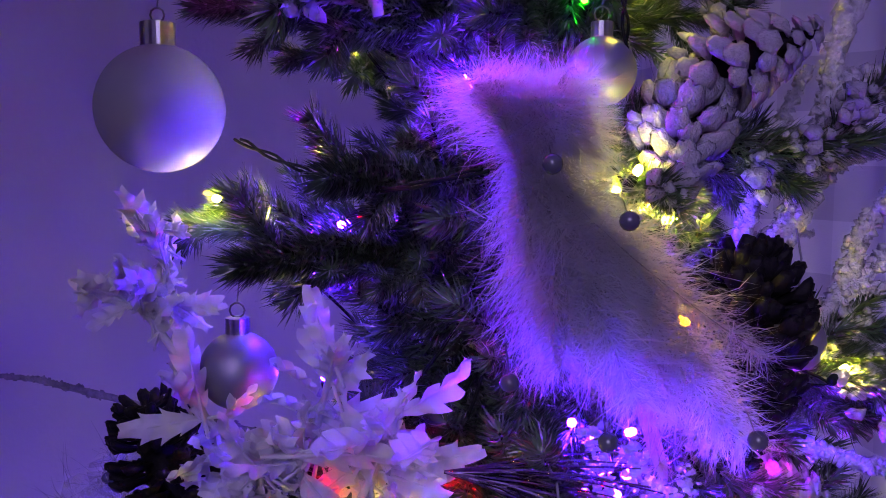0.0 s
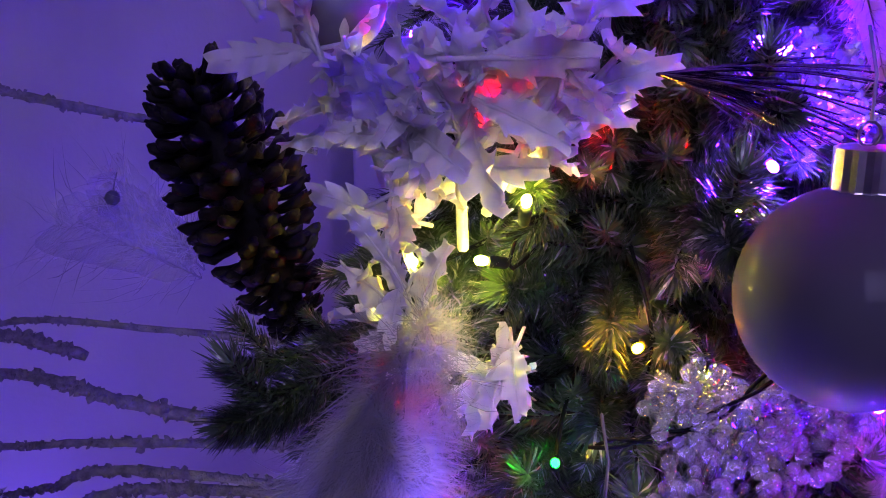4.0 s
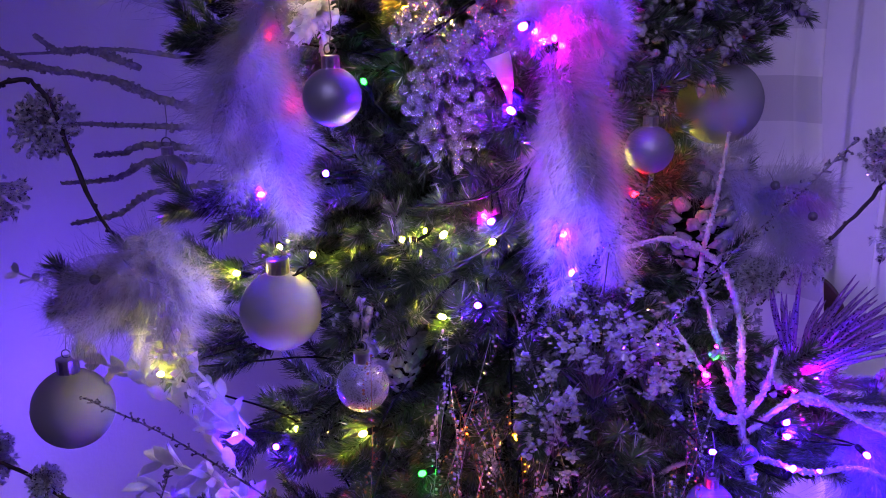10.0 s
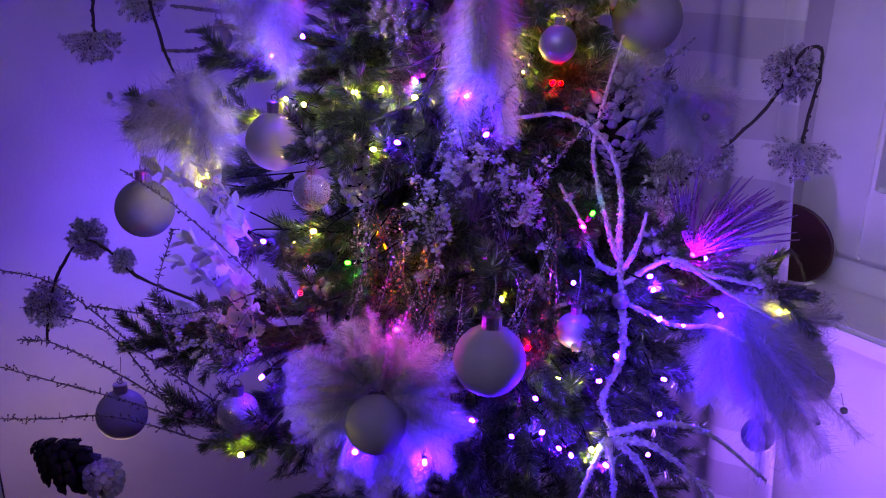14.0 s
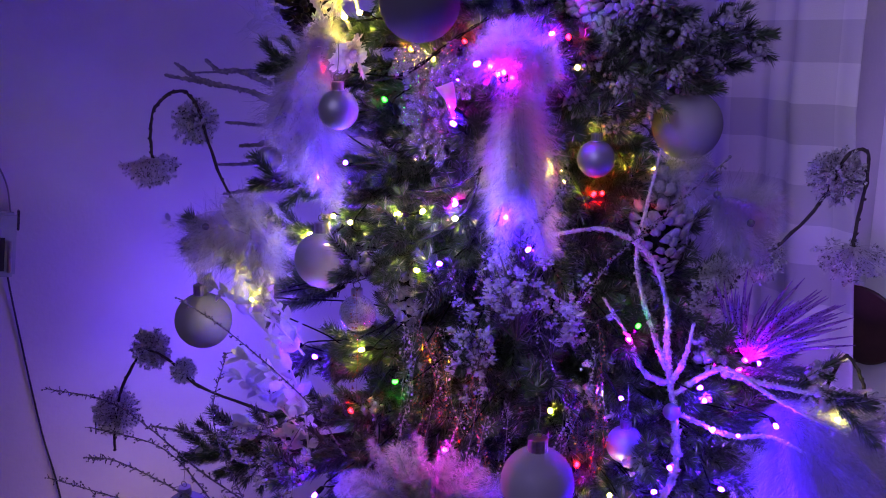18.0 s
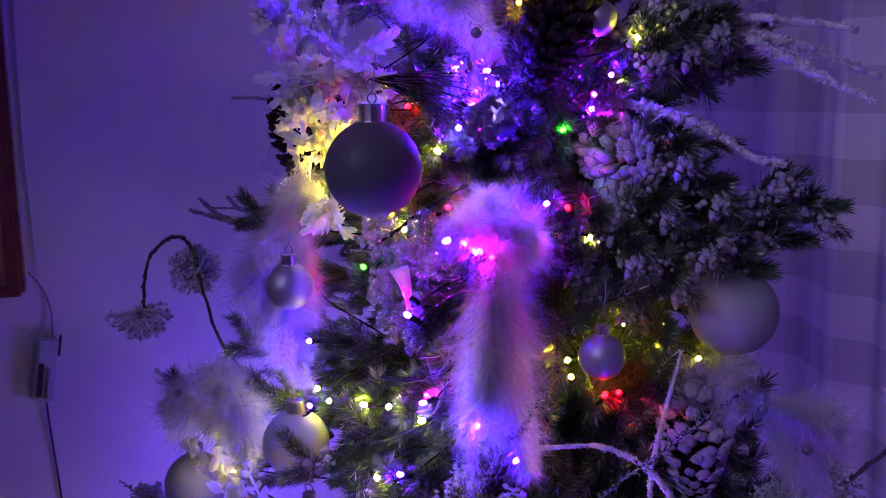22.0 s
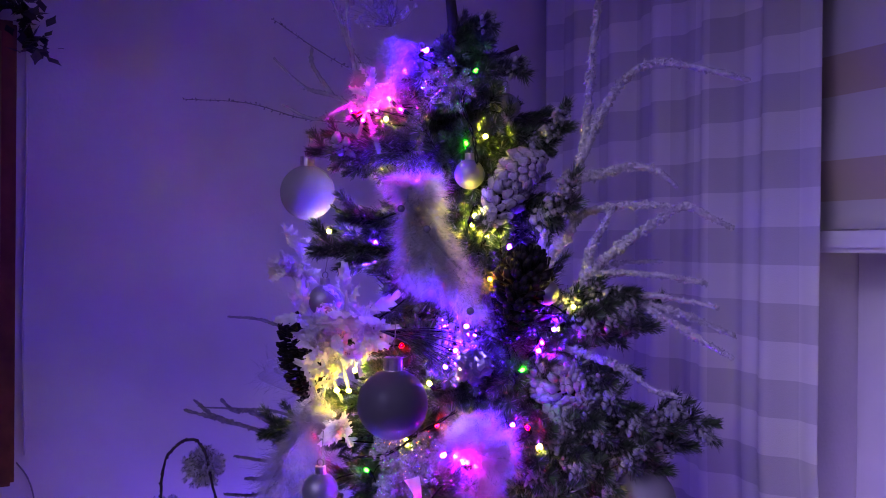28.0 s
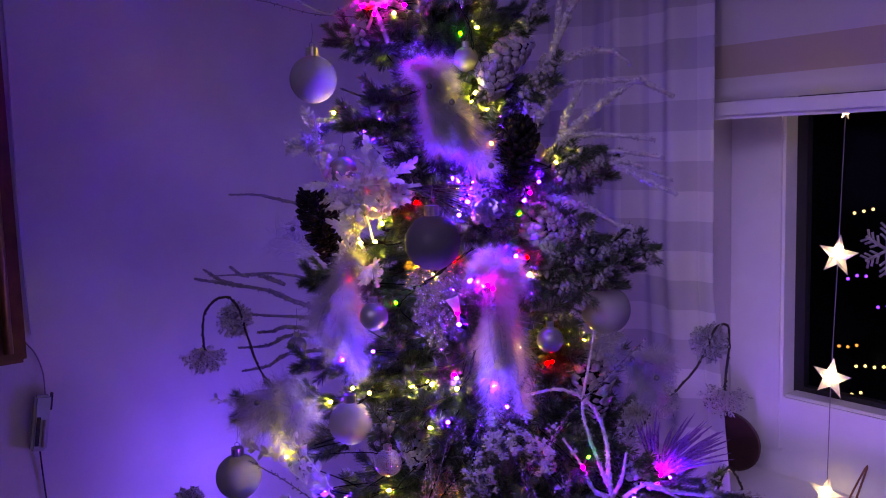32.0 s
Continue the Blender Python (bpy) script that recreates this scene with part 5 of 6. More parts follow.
# ---- white holly sprays ----


def holly_leaf(length, seed):
    """A stiff white leaf with long spines, cupped, twisted and waved along its edge."""
    r = random.Random(seed)
    spines, steps = 4, 6
    n = spines * steps
    twist, cup, arch = r.uniform(-0.5, 0.5), r.uniform(0.25, 0.7), r.uniform(-0.5, 0.35)
    lean = [r.uniform(0.85, 1.2) for _ in range(spines + 1)]
    v, f = [], []
    for i in range(n + 1):
        x = i / n
        body = 0.26 * math.sin(math.pi * (0.06 + 0.90 * x)) ** 0.8
        ph = (x * spines) % 1.0
        tooth = (0.56 + 0.10 * ph + 1.0 * max(0.0, ph - 0.42) ** 1.5) * lean[min(spines, int(x * spines))] if i < n else 0.0
        tw = twist * x
        for side in (-1.0, -0.55, 0.0, 0.55, 1.0):
            far = abs(side)
            y = side * body * (tooth if far == 1.0 else 0.62)
            fwd = 0.10 * ph * (far == 1.0)
            z = arch * (x - 0.5) ** 2 + cup * abs(y) * 0.8 + 0.045 * math.sin(spines * 6.28 * x + 1.5 * side) * far + 0.02 * math.sin(5 * x + seed) * side
            v.append(((x + fwd) * length, (y * math.cos(tw) - z * math.sin(tw)) * length, (z * math.cos(tw) + y * math.sin(tw)) * length))
    for i in range(n):
        for j in range(4):
            a = i * 5 + j
            f.append((a, a + 1, a + 6, a + 5))
    top = len(v)
    v += [(x, y, z - 0.0006) for x, y, z in v]
    f += [tuple(top + k for k in reversed(q)) for q in f]
    sh = Shape().add(v, f)
    rib = [Vector(v[i * 5 + 2]) for i in (0, n // 3, 2 * n // 3, n)]
    sh.tube([rib[0] - Vector((0.35 * length, 0, 0.002))] + rib, [0.0010, 0.0011, 0.0010, 0.0007, 0.0003], 5)
    return sh.mesh("leaf", M_HOLLY)


HOLLY = [holly_leaf(0.042, i) for i in range(6)]


def holly_spray(base, tip, leaves, seed, size=1.0):
    r = random.Random(seed)
    base, tip = Vector(base), Vector(tip)
    t = thing("holly_spray", base, "white artificial holly spray with spiny leaves", "spray", "white holly sprays")
    d = tip - base
    bend = rand_dir(r) * d.length * 0.08
    line = curve_pts([Vector((0, 0, 0)), d * 0.5 + bend, d], 5)
    part("stem", Shape().tube(line, [0.0026 - 0.0012 * i / len(line) for i in range(len(line))], 6), M_HOLLY, t)
    for i in range(leaves):
        k = 0.42 + 0.58 * i / max(1, leaves - 1)
        p = line[min(len(line) - 1, int(k * (len(line) - 1)))]
        way = (d.normalized() * r.uniform(0.1, 0.8) + rand_dir(r) * 0.95 + Vector((0, -0.35, 0.1))).normalized()
        s = size * r.uniform(0.75, 1.15)
        part("leaf", HOLLY[i % 6], None, t, m=Matrix.Translation(p) @ branch_turn(way, r.uniform(0, 6.28)).to_4x4() @ Matrix.Diagonal((s, s, s, 1)))
    for i in range(2):
        p = line[len(line) // 2] + rand_dir(r) * 0.008
        part("berry", Shape().ball(p, 0.0038, 2), M_HOLLY, t)


for n, (b, e, leaves, size) in enumerate((((-0.062, 0.47, 1.345), (-0.080, 0.435, 1.425), 11, 1.0), ((-0.050, 0.45, 1.375), (-0.055, 0.410, 1.455), 12, 1.0), ((-0.040, 0.45, 1.39), (-0.008, 0.415, 1.470), 12, 1.0),
                                           ((-0.080, 0.47, 1.40), (-0.115, 0.450, 1.465), 12, 0.95), ((-0.128, 0.50, 1.475), (-0.140, 0.490, 1.552), 10, 0.85), ((-0.130, 0.50, 1.47), (-0.170, 0.49, 1.525), 9, 0.85),
                                           ((-0.060, 0.45, 1.31), (-0.085, 0.425, 1.375), 8, 0.85), ((-0.042, 0.44, 1.305), (-0.040, 0.410, 1.345), 7, 0.75), ((-0.030, 0.45, 1.40), (0.005, 0.425, 1.455), 9, 0.9),
                                           ((-0.05, 0.47, 1.68), (-0.02, 0.44, 1.745), 8, 0.6), ((-0.07, 0.45, 1.40), (-0.075, 0.42, 1.445), 8, 0.95), ((-0.06, 0.45, 1.42), (-0.040, 0.42, 1.495), 8, 0.9))):
    holly_spray(b, e, leaves + 3, 40 + n, size)

# ---- crystal bead sprays ----
DROP = Shape().ball((0, 0, 0), 1.0, 2).mesh("bead", M_CRYSTAL)


def crystal_spray(centre, spread, count, seed, size=(0.0022, 0.0038)):
    r = random.Random(seed)
    c = Vector(centre)
    t = thing("crystal_spray", centre, "spray of clear acrylic bead drops on fine wires", "spray", "crystal sprays")
    root = Vector((0, spread[1] * 1.2, -spread[2] * 0.6))
    for i in range(count):
        while True:
            p = Vector((r.uniform(-1, 1), r.uniform(-1, 1), r.uniform(-1, 1)))
            if p.length < 1:
                break
        p = Vector((p.x * spread[0], p.y * spread[1], p.z * spread[2]))
        s = r.uniform(*size)
        part("bead", DROP, None, t, m=Matrix.Translation(p) @ Matrix.Diagonal((s, s, s * r.uniform(1.0, 1.25), 1)))
        part("wire", Shape().tube([root, root.lerp(p, 0.5) + rand_dir(r) * 0.006, p], 0.00022, 3, caps=False), M_WIRE, t)


crystal_spray((0.048, 0.390, 1.272), (0.032, 0.022, 0.055), 200, 1, (0.0022, 0.0042))
crystal_spray((0.080, 0.383, 1.316), (0.028, 0.018, 0.028), 105, 2, (0.0026, 0.0044))
crystal_spray((0.028, 0.388, 1.322), (0.020, 0.018, 0.020), 55, 3)
crystal_spray((0.075, 0.450, 1.735), (0.036, 0.030, 0.036), 75, 4, (0.0026, 0.0048))
crystal_spray((-0.035, 0.500, 1.855), (0.050, 0.030, 0.036), 60, 5, (0.0022, 0.0042))
crystal_spray((0.020, 0.500, 1.880), (0.035, 0.030, 0.025), 36, 6, (0.0022, 0.0042))

# ---- iced flower sprays: small glinting petals ----


def iced_spray(centre, spread, count, seed, label="spray of iced white flowers with glinting petals"):
    r = random.Random(seed)
    t = thing("iced_spray", centre, label, "spray", "iced sprays")
    for i in range(count):
        p = Vector((r.gauss(0, 0.5) * spread[0], r.gauss(0, 0.5) * spread[1], r.gauss(0, 0.5) * spread[2]))
        head = Shape()
        for k in range(9):
            o = p + rand_dir(r) * r.uniform(0.001, 0.0075)
            head.ball(o, r.uniform(0.0010, 0.0030), 1, 0, (1, r.uniform(0.4, 1), r.uniform(0.4, 1)), 0.5)
        for k in range(6):
            d = rand_dir(r)
            s, u = across(d)
            q = r.uniform(0.0022, 0.0048)
            head.add([p, p + (d + s * 0.5) * q, p + d * q * 1.6, p + (d - s * 0.5) * q], [(0, 1, 2, 3)])
        head = part("flower", head, M_ICE, t, smooth=False)
        part("stem", Shape().tube([Vector((0, spread[1] * 0.8, -spread[2])), p * 0.6 + Vector((0, 0.01, -0.01)), p], 0.0005, 3, caps=False), M_WIRE, head)


iced_spray((0.150, 0.310, 1.110), (0.045, 0.03, 0.05), 44, 1)
iced_spray((0.200, 0.350, 1.085), (0.035, 0.03, 0.045), 28, 2)
iced_spray((0.120, 0.300, 1.060), (0.03, 0.025, 0.04), 22, 3)
iced_spray((0.100, 0.425, 1.442), (0.035, 0.02, 0.022), 34, 6, "clump of iced flowers over violet lights")
iced_spray((-0.13, 0.33, 0.90), (0.05, 0.03, 0.04), 30, 4)
iced_spray((0.33, 0.52, 1.055), (0.03, 0.03, 0.035), 24, 5)

# ---- snowed twigs ----


def twig_branch(name, lines, label, r0, seed, material=None, group="snowed twigs"):
    """Forked twigs thick with flock. lines: keys of each twig; the first is the stem."""
    t = thing(name, lines[0][0], label, "branch", group)
    o = Vector(lines[0][0])
    r = random.Random(seed)
    for n, keys in enumerate(lines):
        pts = curve_pts(keys, 9)
        sh = Shape()
        k0 = r0 * (1.0 if n == 0 else 0.82)
        radii = []
        for i in range(len(pts)):
            k = i / (len(pts) - 1)
            radii.append(k0 * (1 - 0.52 * k) * (1 + 0.32 * noise.noise(pts[i] * 160 + Vector((n * 3.1, seed, 0)))))
        sh.tube([p - o + rand_dir(r) * k0 * 0.12 for p in pts], [q * 0.78 for q in radii], 8, wobble=0.22)
        for i in range(1, len(pts) - 1):
            for _ in range(13):
                sh.ball(pts[i].lerp(pts[i + 1], r.random()) - o + rand_dir(r) * radii[i] * r.uniform(0.6, 1.0), radii[i] * r.uniform(0.20, 0.56), 1, lump=0.9)
        part("twig", sh, material or M_TWIG, t)


twig_branch("snowed_branch", (((0.155, 0.545, 1.435), (0.184, 0.50, 1.528), (0.209, 0.50, 1.566), (0.222, 0.50, 1.646), (0.232, 0.50, 1.72), (0.236, 0.50, 1.783), (0.252, 0.50, 1.90)),
                              ((0.222, 0.50, 1.646), (0.240, 0.50, 1.69), (0.266, 0.50, 1.734), (0.302, 0.50, 1.758), (0.345, 0.50, 1.752), (0.407, 0.50, 1.734)),
                              ((0.215, 0.50, 1.63), (0.240, 0.50, 1.632), (0.275, 0.50, 1.640), (0.308, 0.50, 1.637), (0.332, 0.50, 1.618)),
                              ((0.184, 0.50, 1.528), (0.205, 0.50, 1.565), (0.237, 0.50, 1.591), (0.295, 0.50, 1.597), (0.341, 0.50, 1.593)),
                              ((0.232, 0.50, 1.517), (0.274, 0.50, 1.552), (0.310, 0.50, 1.578), (0.341, 0.50, 1.595), (0.365, 0.50, 1.584), (0.392, 0.50, 1.571)),
                              ((0.232, 0.50, 1.517), (0.236, 0.495, 1.545), (0.250, 0.49, 1.57), (0.262, 0.49, 1.596)),
                              ((0.165, 0.53, 1.46), (0.176, 0.505, 1.54), (0.190, 0.50, 1.60), (0.208, 0.50, 1.638))),
            "large white snow-flocked branch fanning out past the tree", 0.0078, 3)
twig_branch("snowed_branch", (((0.164, 0.54, 1.415), (0.190, 0.51, 1.455), (0.211, 0.50, 1.485), (0.232, 0.50, 1.517), (0.253, 0.50, 1.518), (0.310, 0.50, 1.517), (0.365, 0.50, 1.509)),
                              ((0.225, 0.55, 1.510), (0.236, 0.68, 1.525), (0.298, 0.70, 1.530)),
                              ((0.215, 0.51, 1.485), (0.260, 0.50, 1.492), (0.320, 0.50, 1.492), (0.379, 0.50, 1.482)),
                              ((0.260, 0.50, 1.492), (0.324, 0.51, 1.477), (0.365, 0.53, 1.461), (0.396, 0.54, 1.447)),
                              ((0.280, 0.50, 1.490), (0.324, 0.50, 1.466), (0.360, 0.49, 1.446), (0.394, 0.48, 1.429)),
                              ((0.19, 0.51, 1.432), (0.247, 0.50, 1.418), (0.278, 0.50, 1.406), (0.308, 0.50, 1.386), (0.335, 0.50, 1.380))),
            "white snow-flocked branch with long fingers", 0.0068, 4)
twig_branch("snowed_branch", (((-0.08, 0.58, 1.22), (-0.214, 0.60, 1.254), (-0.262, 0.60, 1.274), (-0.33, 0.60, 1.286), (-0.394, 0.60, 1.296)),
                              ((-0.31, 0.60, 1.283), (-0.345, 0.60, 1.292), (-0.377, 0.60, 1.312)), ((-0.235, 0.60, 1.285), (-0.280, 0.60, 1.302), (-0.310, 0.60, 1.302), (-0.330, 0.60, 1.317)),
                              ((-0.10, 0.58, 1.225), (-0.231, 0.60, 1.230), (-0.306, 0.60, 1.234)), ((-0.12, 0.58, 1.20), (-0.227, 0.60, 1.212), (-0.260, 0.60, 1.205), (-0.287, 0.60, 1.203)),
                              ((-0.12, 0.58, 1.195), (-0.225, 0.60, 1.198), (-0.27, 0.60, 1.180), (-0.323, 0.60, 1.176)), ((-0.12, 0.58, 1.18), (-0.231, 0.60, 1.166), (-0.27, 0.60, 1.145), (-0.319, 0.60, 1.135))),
            "flocked branch standing out before the wall, its backlit shade put into the grey", 0.0053, 5, M_SHADETWIG)
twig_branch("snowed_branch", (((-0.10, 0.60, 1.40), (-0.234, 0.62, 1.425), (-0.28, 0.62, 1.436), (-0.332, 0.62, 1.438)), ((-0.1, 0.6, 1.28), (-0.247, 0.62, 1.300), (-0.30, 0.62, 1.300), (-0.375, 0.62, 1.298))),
            "thin flocked branch before the wall, its backlit shade put into the grey", 0.0036, 6, M_SHADETWIG)
twig_branch("snowed_branch", (((0.298, 0.425, 0.975), (0.290, 0.42, 1.03), (0.287, 0.42, 1.08), (0.268, 0.42, 1.13), (0.225, 0.41, 1.158), (0.171, 0.40, 1.152)),
                              ((0.290, 0.42, 1.01), (0.268, 0.42, 1.07), (0.254, 0.43, 1.125), (0.262, 0.43, 1.18), (0.273, 0.44, 1.237)),
                              ((0.290, 0.42, 0.995), (0.268, 0.41, 1.01), (0.250, 0.40, 1.052), (0.225, 0.40, 1.09)),
                              ((0.298, 0.42, 1.00), (0.308, 0.41, 1.03), (0.315, 0.41, 1.067)),
                              ((0.300, 0.42, 0.985), (0.345, 0.42, 1.017), (0.39, 0.42, 0.995), (0.430, 0.42, 0.975), (0.470, 0.43, 0.955)),
                              ((0.345, 0.42, 1.012), (0.40, 0.43, 1.000), (0.45, 0.44, 0.992), (0.492, 0.45, 0.998)),
                              ((0.300, 0.42, 0.965), (0.356, 0.42, 0.945), (0.397, 0.42, 0.948), (0.43, 0.42, 0.935)),
                              ((0.285, 0.42, 0.955), (0.25, 0.42, 0.958), (0.219, 0.42, 0.942))),
            "white snow-flocked branch forking from a silver joint", 0.0044, 7)
twig_branch("snowed_branch", (((0.300, 0.425, 0.975), (0.305, 0.40, 0.91), (0.290, 0.36, 0.875), (0.312, 0.345, 0.835)),
                              ((0.308, 0.35, 0.84), (0.34, 0.34, 0.845), (0.375, 0.34, 0.825), (0.415, 0.34, 0.790)), ((0.305, 0.35, 0.84), (0.335, 0.34, 0.82), (0.36, 0.34, 0.775)),
                              ((0.30, 0.35, 0.84), (0.310, 0.33, 0.80), (0.315, 0.32, 0.75)), ((0.298, 0.35, 0.84), (0.283, 0.33, 0.80), (0.275, 0.32, 0.75)), ((0.30, 0.35, 0.845), (0.35, 0.35, 0.865), (0.40, 0.36, 0.855), (0.465, 0.38, 0.800))),
            "white snow-flocked branch hanging down in fingers", 0.0052, 8)
solid("silver_knob", Shape().ball((0.298, 0.412, 0.968), 0.009, 3), M_SATIN, "small silver ball at the fork of a white branch", "ornament")
twig_branch("glitter_branch", (((-0.020, 0.47, 1.66), (-0.040, 0.47, 1.72), (-0.068, 0.48, 1.80), (-0.10, 0.49, 1.87), (-0.125, 0.49, 1.93)),
                               ((-0.035, 0.47, 1.71), (-0.085, 0.47, 1.735), (-0.13, 0.48, 1.75), (-0.175, 0.48, 1.79)), ((-0.06, 0.475, 1.78), (-0.07, 0.48, 1.84), (-0.065, 0.49, 1.92)),
                               ((-0.085, 0.472, 1.735), (-0.115, 0.475, 1.775), (-0.12, 0.48, 1.80)), ((-0.05, 0.47, 1.73), (-0.10, 0.46, 1.705), (-0.15, 0.46, 1.725))),
            "lilac glittered coral branch at the tree top", 0.0042, 9, M_ICE, "coral branches")

# ---- iced pompom flowers on dark stems ----


def pompom(parent, c, radius, r, half=False):
    """An umbel: many fine stalks from one point, each with an iced blossom at its end."""
    sh = Shape()
    root = c + Vector((0, 0, radius * 0.55)) if half else c
    for i in range(150 if half else 300):
        d = rand_dir(r)
        if half:
            d = Vector((d.x * 1.1, d.y * 1.1, -abs(d.z) * 1.1 - 0.05)).normalized()
        p = root + d * radius * (r.uniform(0.85, 1.35) if half else r.uniform(0.55, 1.0))
        sh.tube([root + d * radius * 0.1, root.lerp(p, 0.6) + rand_dir(r) * radius * 0.05, p], [0.0005, 0.0004, 0.0003], 3, 1, caps=False)
        sh.ball(p, radius * r.uniform(0.04, 0.075), 1, 0, lump=0.5)
        for k in range(5):
            e = (d + rand_dir(r) * 0.9).normalized()
            s, u = across(e)
            q = radius * r.uniform(0.09, 0.17)
            o = p - d * radius * r.uniform(0, 0.25)
            sh.add([o, o + (e * 0.6 + s * 0.34) * q, o + e * q * 1.3, o + (e * 0.6 - s * 0.34) * q], [(0, 1, 2, 3)])
    part("flower_head", sh, [M_POMPOM, M_POMPOM], parent, smooth=False)


def pompom_flower(stems, heads, label, seed):
    r = random.Random(seed)
    t = thing("iced_flower", (0, 0, 0), label, "flower", "iced flowers")
    for keys in stems:
        pts = curve_pts(keys, 6)
        sh = Shape().tube([p + rand_dir(r) * 0.0008 for p in pts], 0.0018, 6, wobble=0.3)
        for p in pts[::2]:
            sh.ball(p + rand_dir(r) * 0.0015, 0.0022, 1, lump=0.4)
        part("stem", sh, M_STEM, t)
    for c, radius, half in heads:
        pompom(t, Vector(c), radius, r, half)


pompom_flower((((-0.205, 0.53, 1.10), (-0.242, 0.49, 1.155), (-0.263, 0.48, 1.225), (-0.272, 0.48, 1.262), (-0.287, 0.48, 1.283), (-0.308, 0.475, 1.281), (-0.321, 0.46, 1.262), (-0.322, 0.45, 1.23), (-0.318, 0.445, 1.207)),),
              (((-0.285, 0.49, 1.246), 0.030, False), ((-0.316, 0.44, 1.192), 0.029, True)), "grey iced pompom flowers nodding on a dark stem", 1)
pompom_flower((((0.345, 0.53, 1.06), (0.373, 0.52, 1.107), (0.398, 0.51, 1.130), (0.431, 0.50, 1.176), (0.452, 0.50, 1.225), (0.470, 0.50, 1.232), (0.472, 0.495, 1.20), (0.466, 0.49, 1.150), (0.466, 0.49, 1.13)),),
              (((0.446, 0.505, 1.205), 0.031, False), ((0.466, 0.49, 1.120), 0.030, True), ((0.378, 0.525, 1.108), 0.030, False), ((0.340, 0.53, 1.085), 0.024, False)), "clear iced pompom flowers nodding on a dark stem", 2)
pompom_flower((((-0.20, 0.50, 0.86), (-0.296, 0.47, 0.906), (-0.335, 0.47, 0.935), (-0.375, 0.475, 0.945), (-0.408, 0.47, 0.905), (-0.430, 0.47, 0.85), (-0.435, 0.465, 0.80)), ((-0.30, 0.47, 0.905), (-0.318, 0.47, 0.925))),
              (((-0.378, 0.49, 0.942), 0.029, False), ((-0.434, 0.475, 0.851), 0.033, False), ((-0.319, 0.47, 0.925), 0.018, False)), "grey iced pompom flowers on a dark bent stem", 3)
pompom_flower((((0.44, 0.48, 0.93), (0.462, 0.47, 1.02), (0.480, 0.47, 1.010), (0.492, 0.48, 0.975)),), (((0.494, 0.485, 0.962), 0.026, True),), "clear iced pompom flower on a thin stem", 4)

# ---- thorny glittered twigs ----


def thorn_twig(lines, label, seed, thick=0.0011, thorn=0.0055):
    r = random.Random(seed)
    t = thing("thorn_twig", lines[0][0], label, "branch", "glittered twigs")
    o = Vector(lines[0][0])
    for keys in lines:
        pts = [p - o for p in curve_pts(keys, 14)]
        sh = Shape().tube(pts, [thick * (1 - 0.5 * i / len(pts)) for i in range(len(pts))], 5, wobble=0.2)
        for i in range(1, len(pts)):
            d = (pts[i] - pts[i - 1]).normalized()
            for _ in range(2):
                way = (rand_dir(r) + d * 0.6).normalized()
                sh.tube([pts[i], pts[i] + way * thorn * r.uniform(0.6, 1.1)], [thick * 0.9, thick * 0.35], 4, caps=False)
                if r.random() < 0.6:
                    sh.ball(pts[i] + way * thorn, thick * r.uniform(0.8, 1.4), 1, lump=0.4)
        part("twig", sh, M_THORN, t)


thorn_twig((((-0.10, 0.31, 0.83), (-0.188, 0.30, 0.885), (-0.25, 0.30, 0.93), (-0.304, 0.30, 0.958), (-0.383, 0.30, 0.964)), ((-0.157, 0.31, 0.82), (-0.230, 0.30, 0.862), (-0.30, 0.30, 0.885), (-0.341, 0.30, 0.884)),
            ((-0.10, 0.31, 0.80), (-0.216, 0.30, 0.828), (-0.30, 0.30, 0.838), (-0.397, 0.30, 0.850)), ((-0.10, 0.30, 0.79), (-0.231, 0.30, 0.806), (-0.32, 0.30, 0.790), (-0.405, 0.30, 0.777)),
            ((-0.15, 0.30, 0.80), (-0.188, 0.30, 0.86), (-0.24, 0.30, 0.91), (-0.33, 0.30, 0.923)), ((-0.12, 0.30, 0.82), (-0.157, 0.30, 0.893), (-0.172, 0.30, 0.96), (-0.150, 0.30, 1.03)),
            ((-0.25, 0.30, 0.935), (-0.17, 0.30, 0.935), (-0.11, 0.30, 0.95), (-0.056, 0.30, 0.977)), ((-0.12, 0.29, 0.83), (-0.083, 0.29, 0.889), (-0.06, 0.29, 0.92))),
           "spray of thin glittered thorny twigs", 1)
thorn_twig((((0.100, 0.36, 1.10), (0.116, 0.36, 1.148), (0.132, 0.36, 1.195), (0.147, 0.36, 1.233)), ((0.110, 0.36, 1.10), (0.142, 0.36, 1.14), (0.168, 0.36, 1.18), (0.192, 0.36, 1.215)),
            ((0.200, 0.37, 1.08), (0.235, 0.365, 1.138), (0.285, 0.36, 1.19), (0.336, 0.36, 1.242))), "thin dark glittered thorny twigs", 2, 0.0013, 0.005)
thorn_twig((((-0.02, 0.30, 0.93), (-0.06, 0.30, 0.985), (-0.14, 0.30, 1.05), (-0.20, 0.30, 1.085)),), "thin glittered thorny twig", 3, 0.001, 0.004)
thorn_twig((((-0.02, 0.49, 1.70), (-0.13, 0.49, 1.71), (-0.22, 0.49, 1.735), (-0.32, 0.49, 1.745)), ((-0.05, 0.49, 1.76), (-0.12, 0.50, 1.80), (-0.188, 0.50, 1.846)), ((-0.03, 0.49, 1.75), (-0.07, 0.49, 1.80), (-0.085, 0.49, 1.85))), "thin dark beaded twig at the tree top", 4, 0.0009, 0.003)

# ---- tinsel drops, icicle bundle, straw, leaf sprays ----
r = random.Random(8)
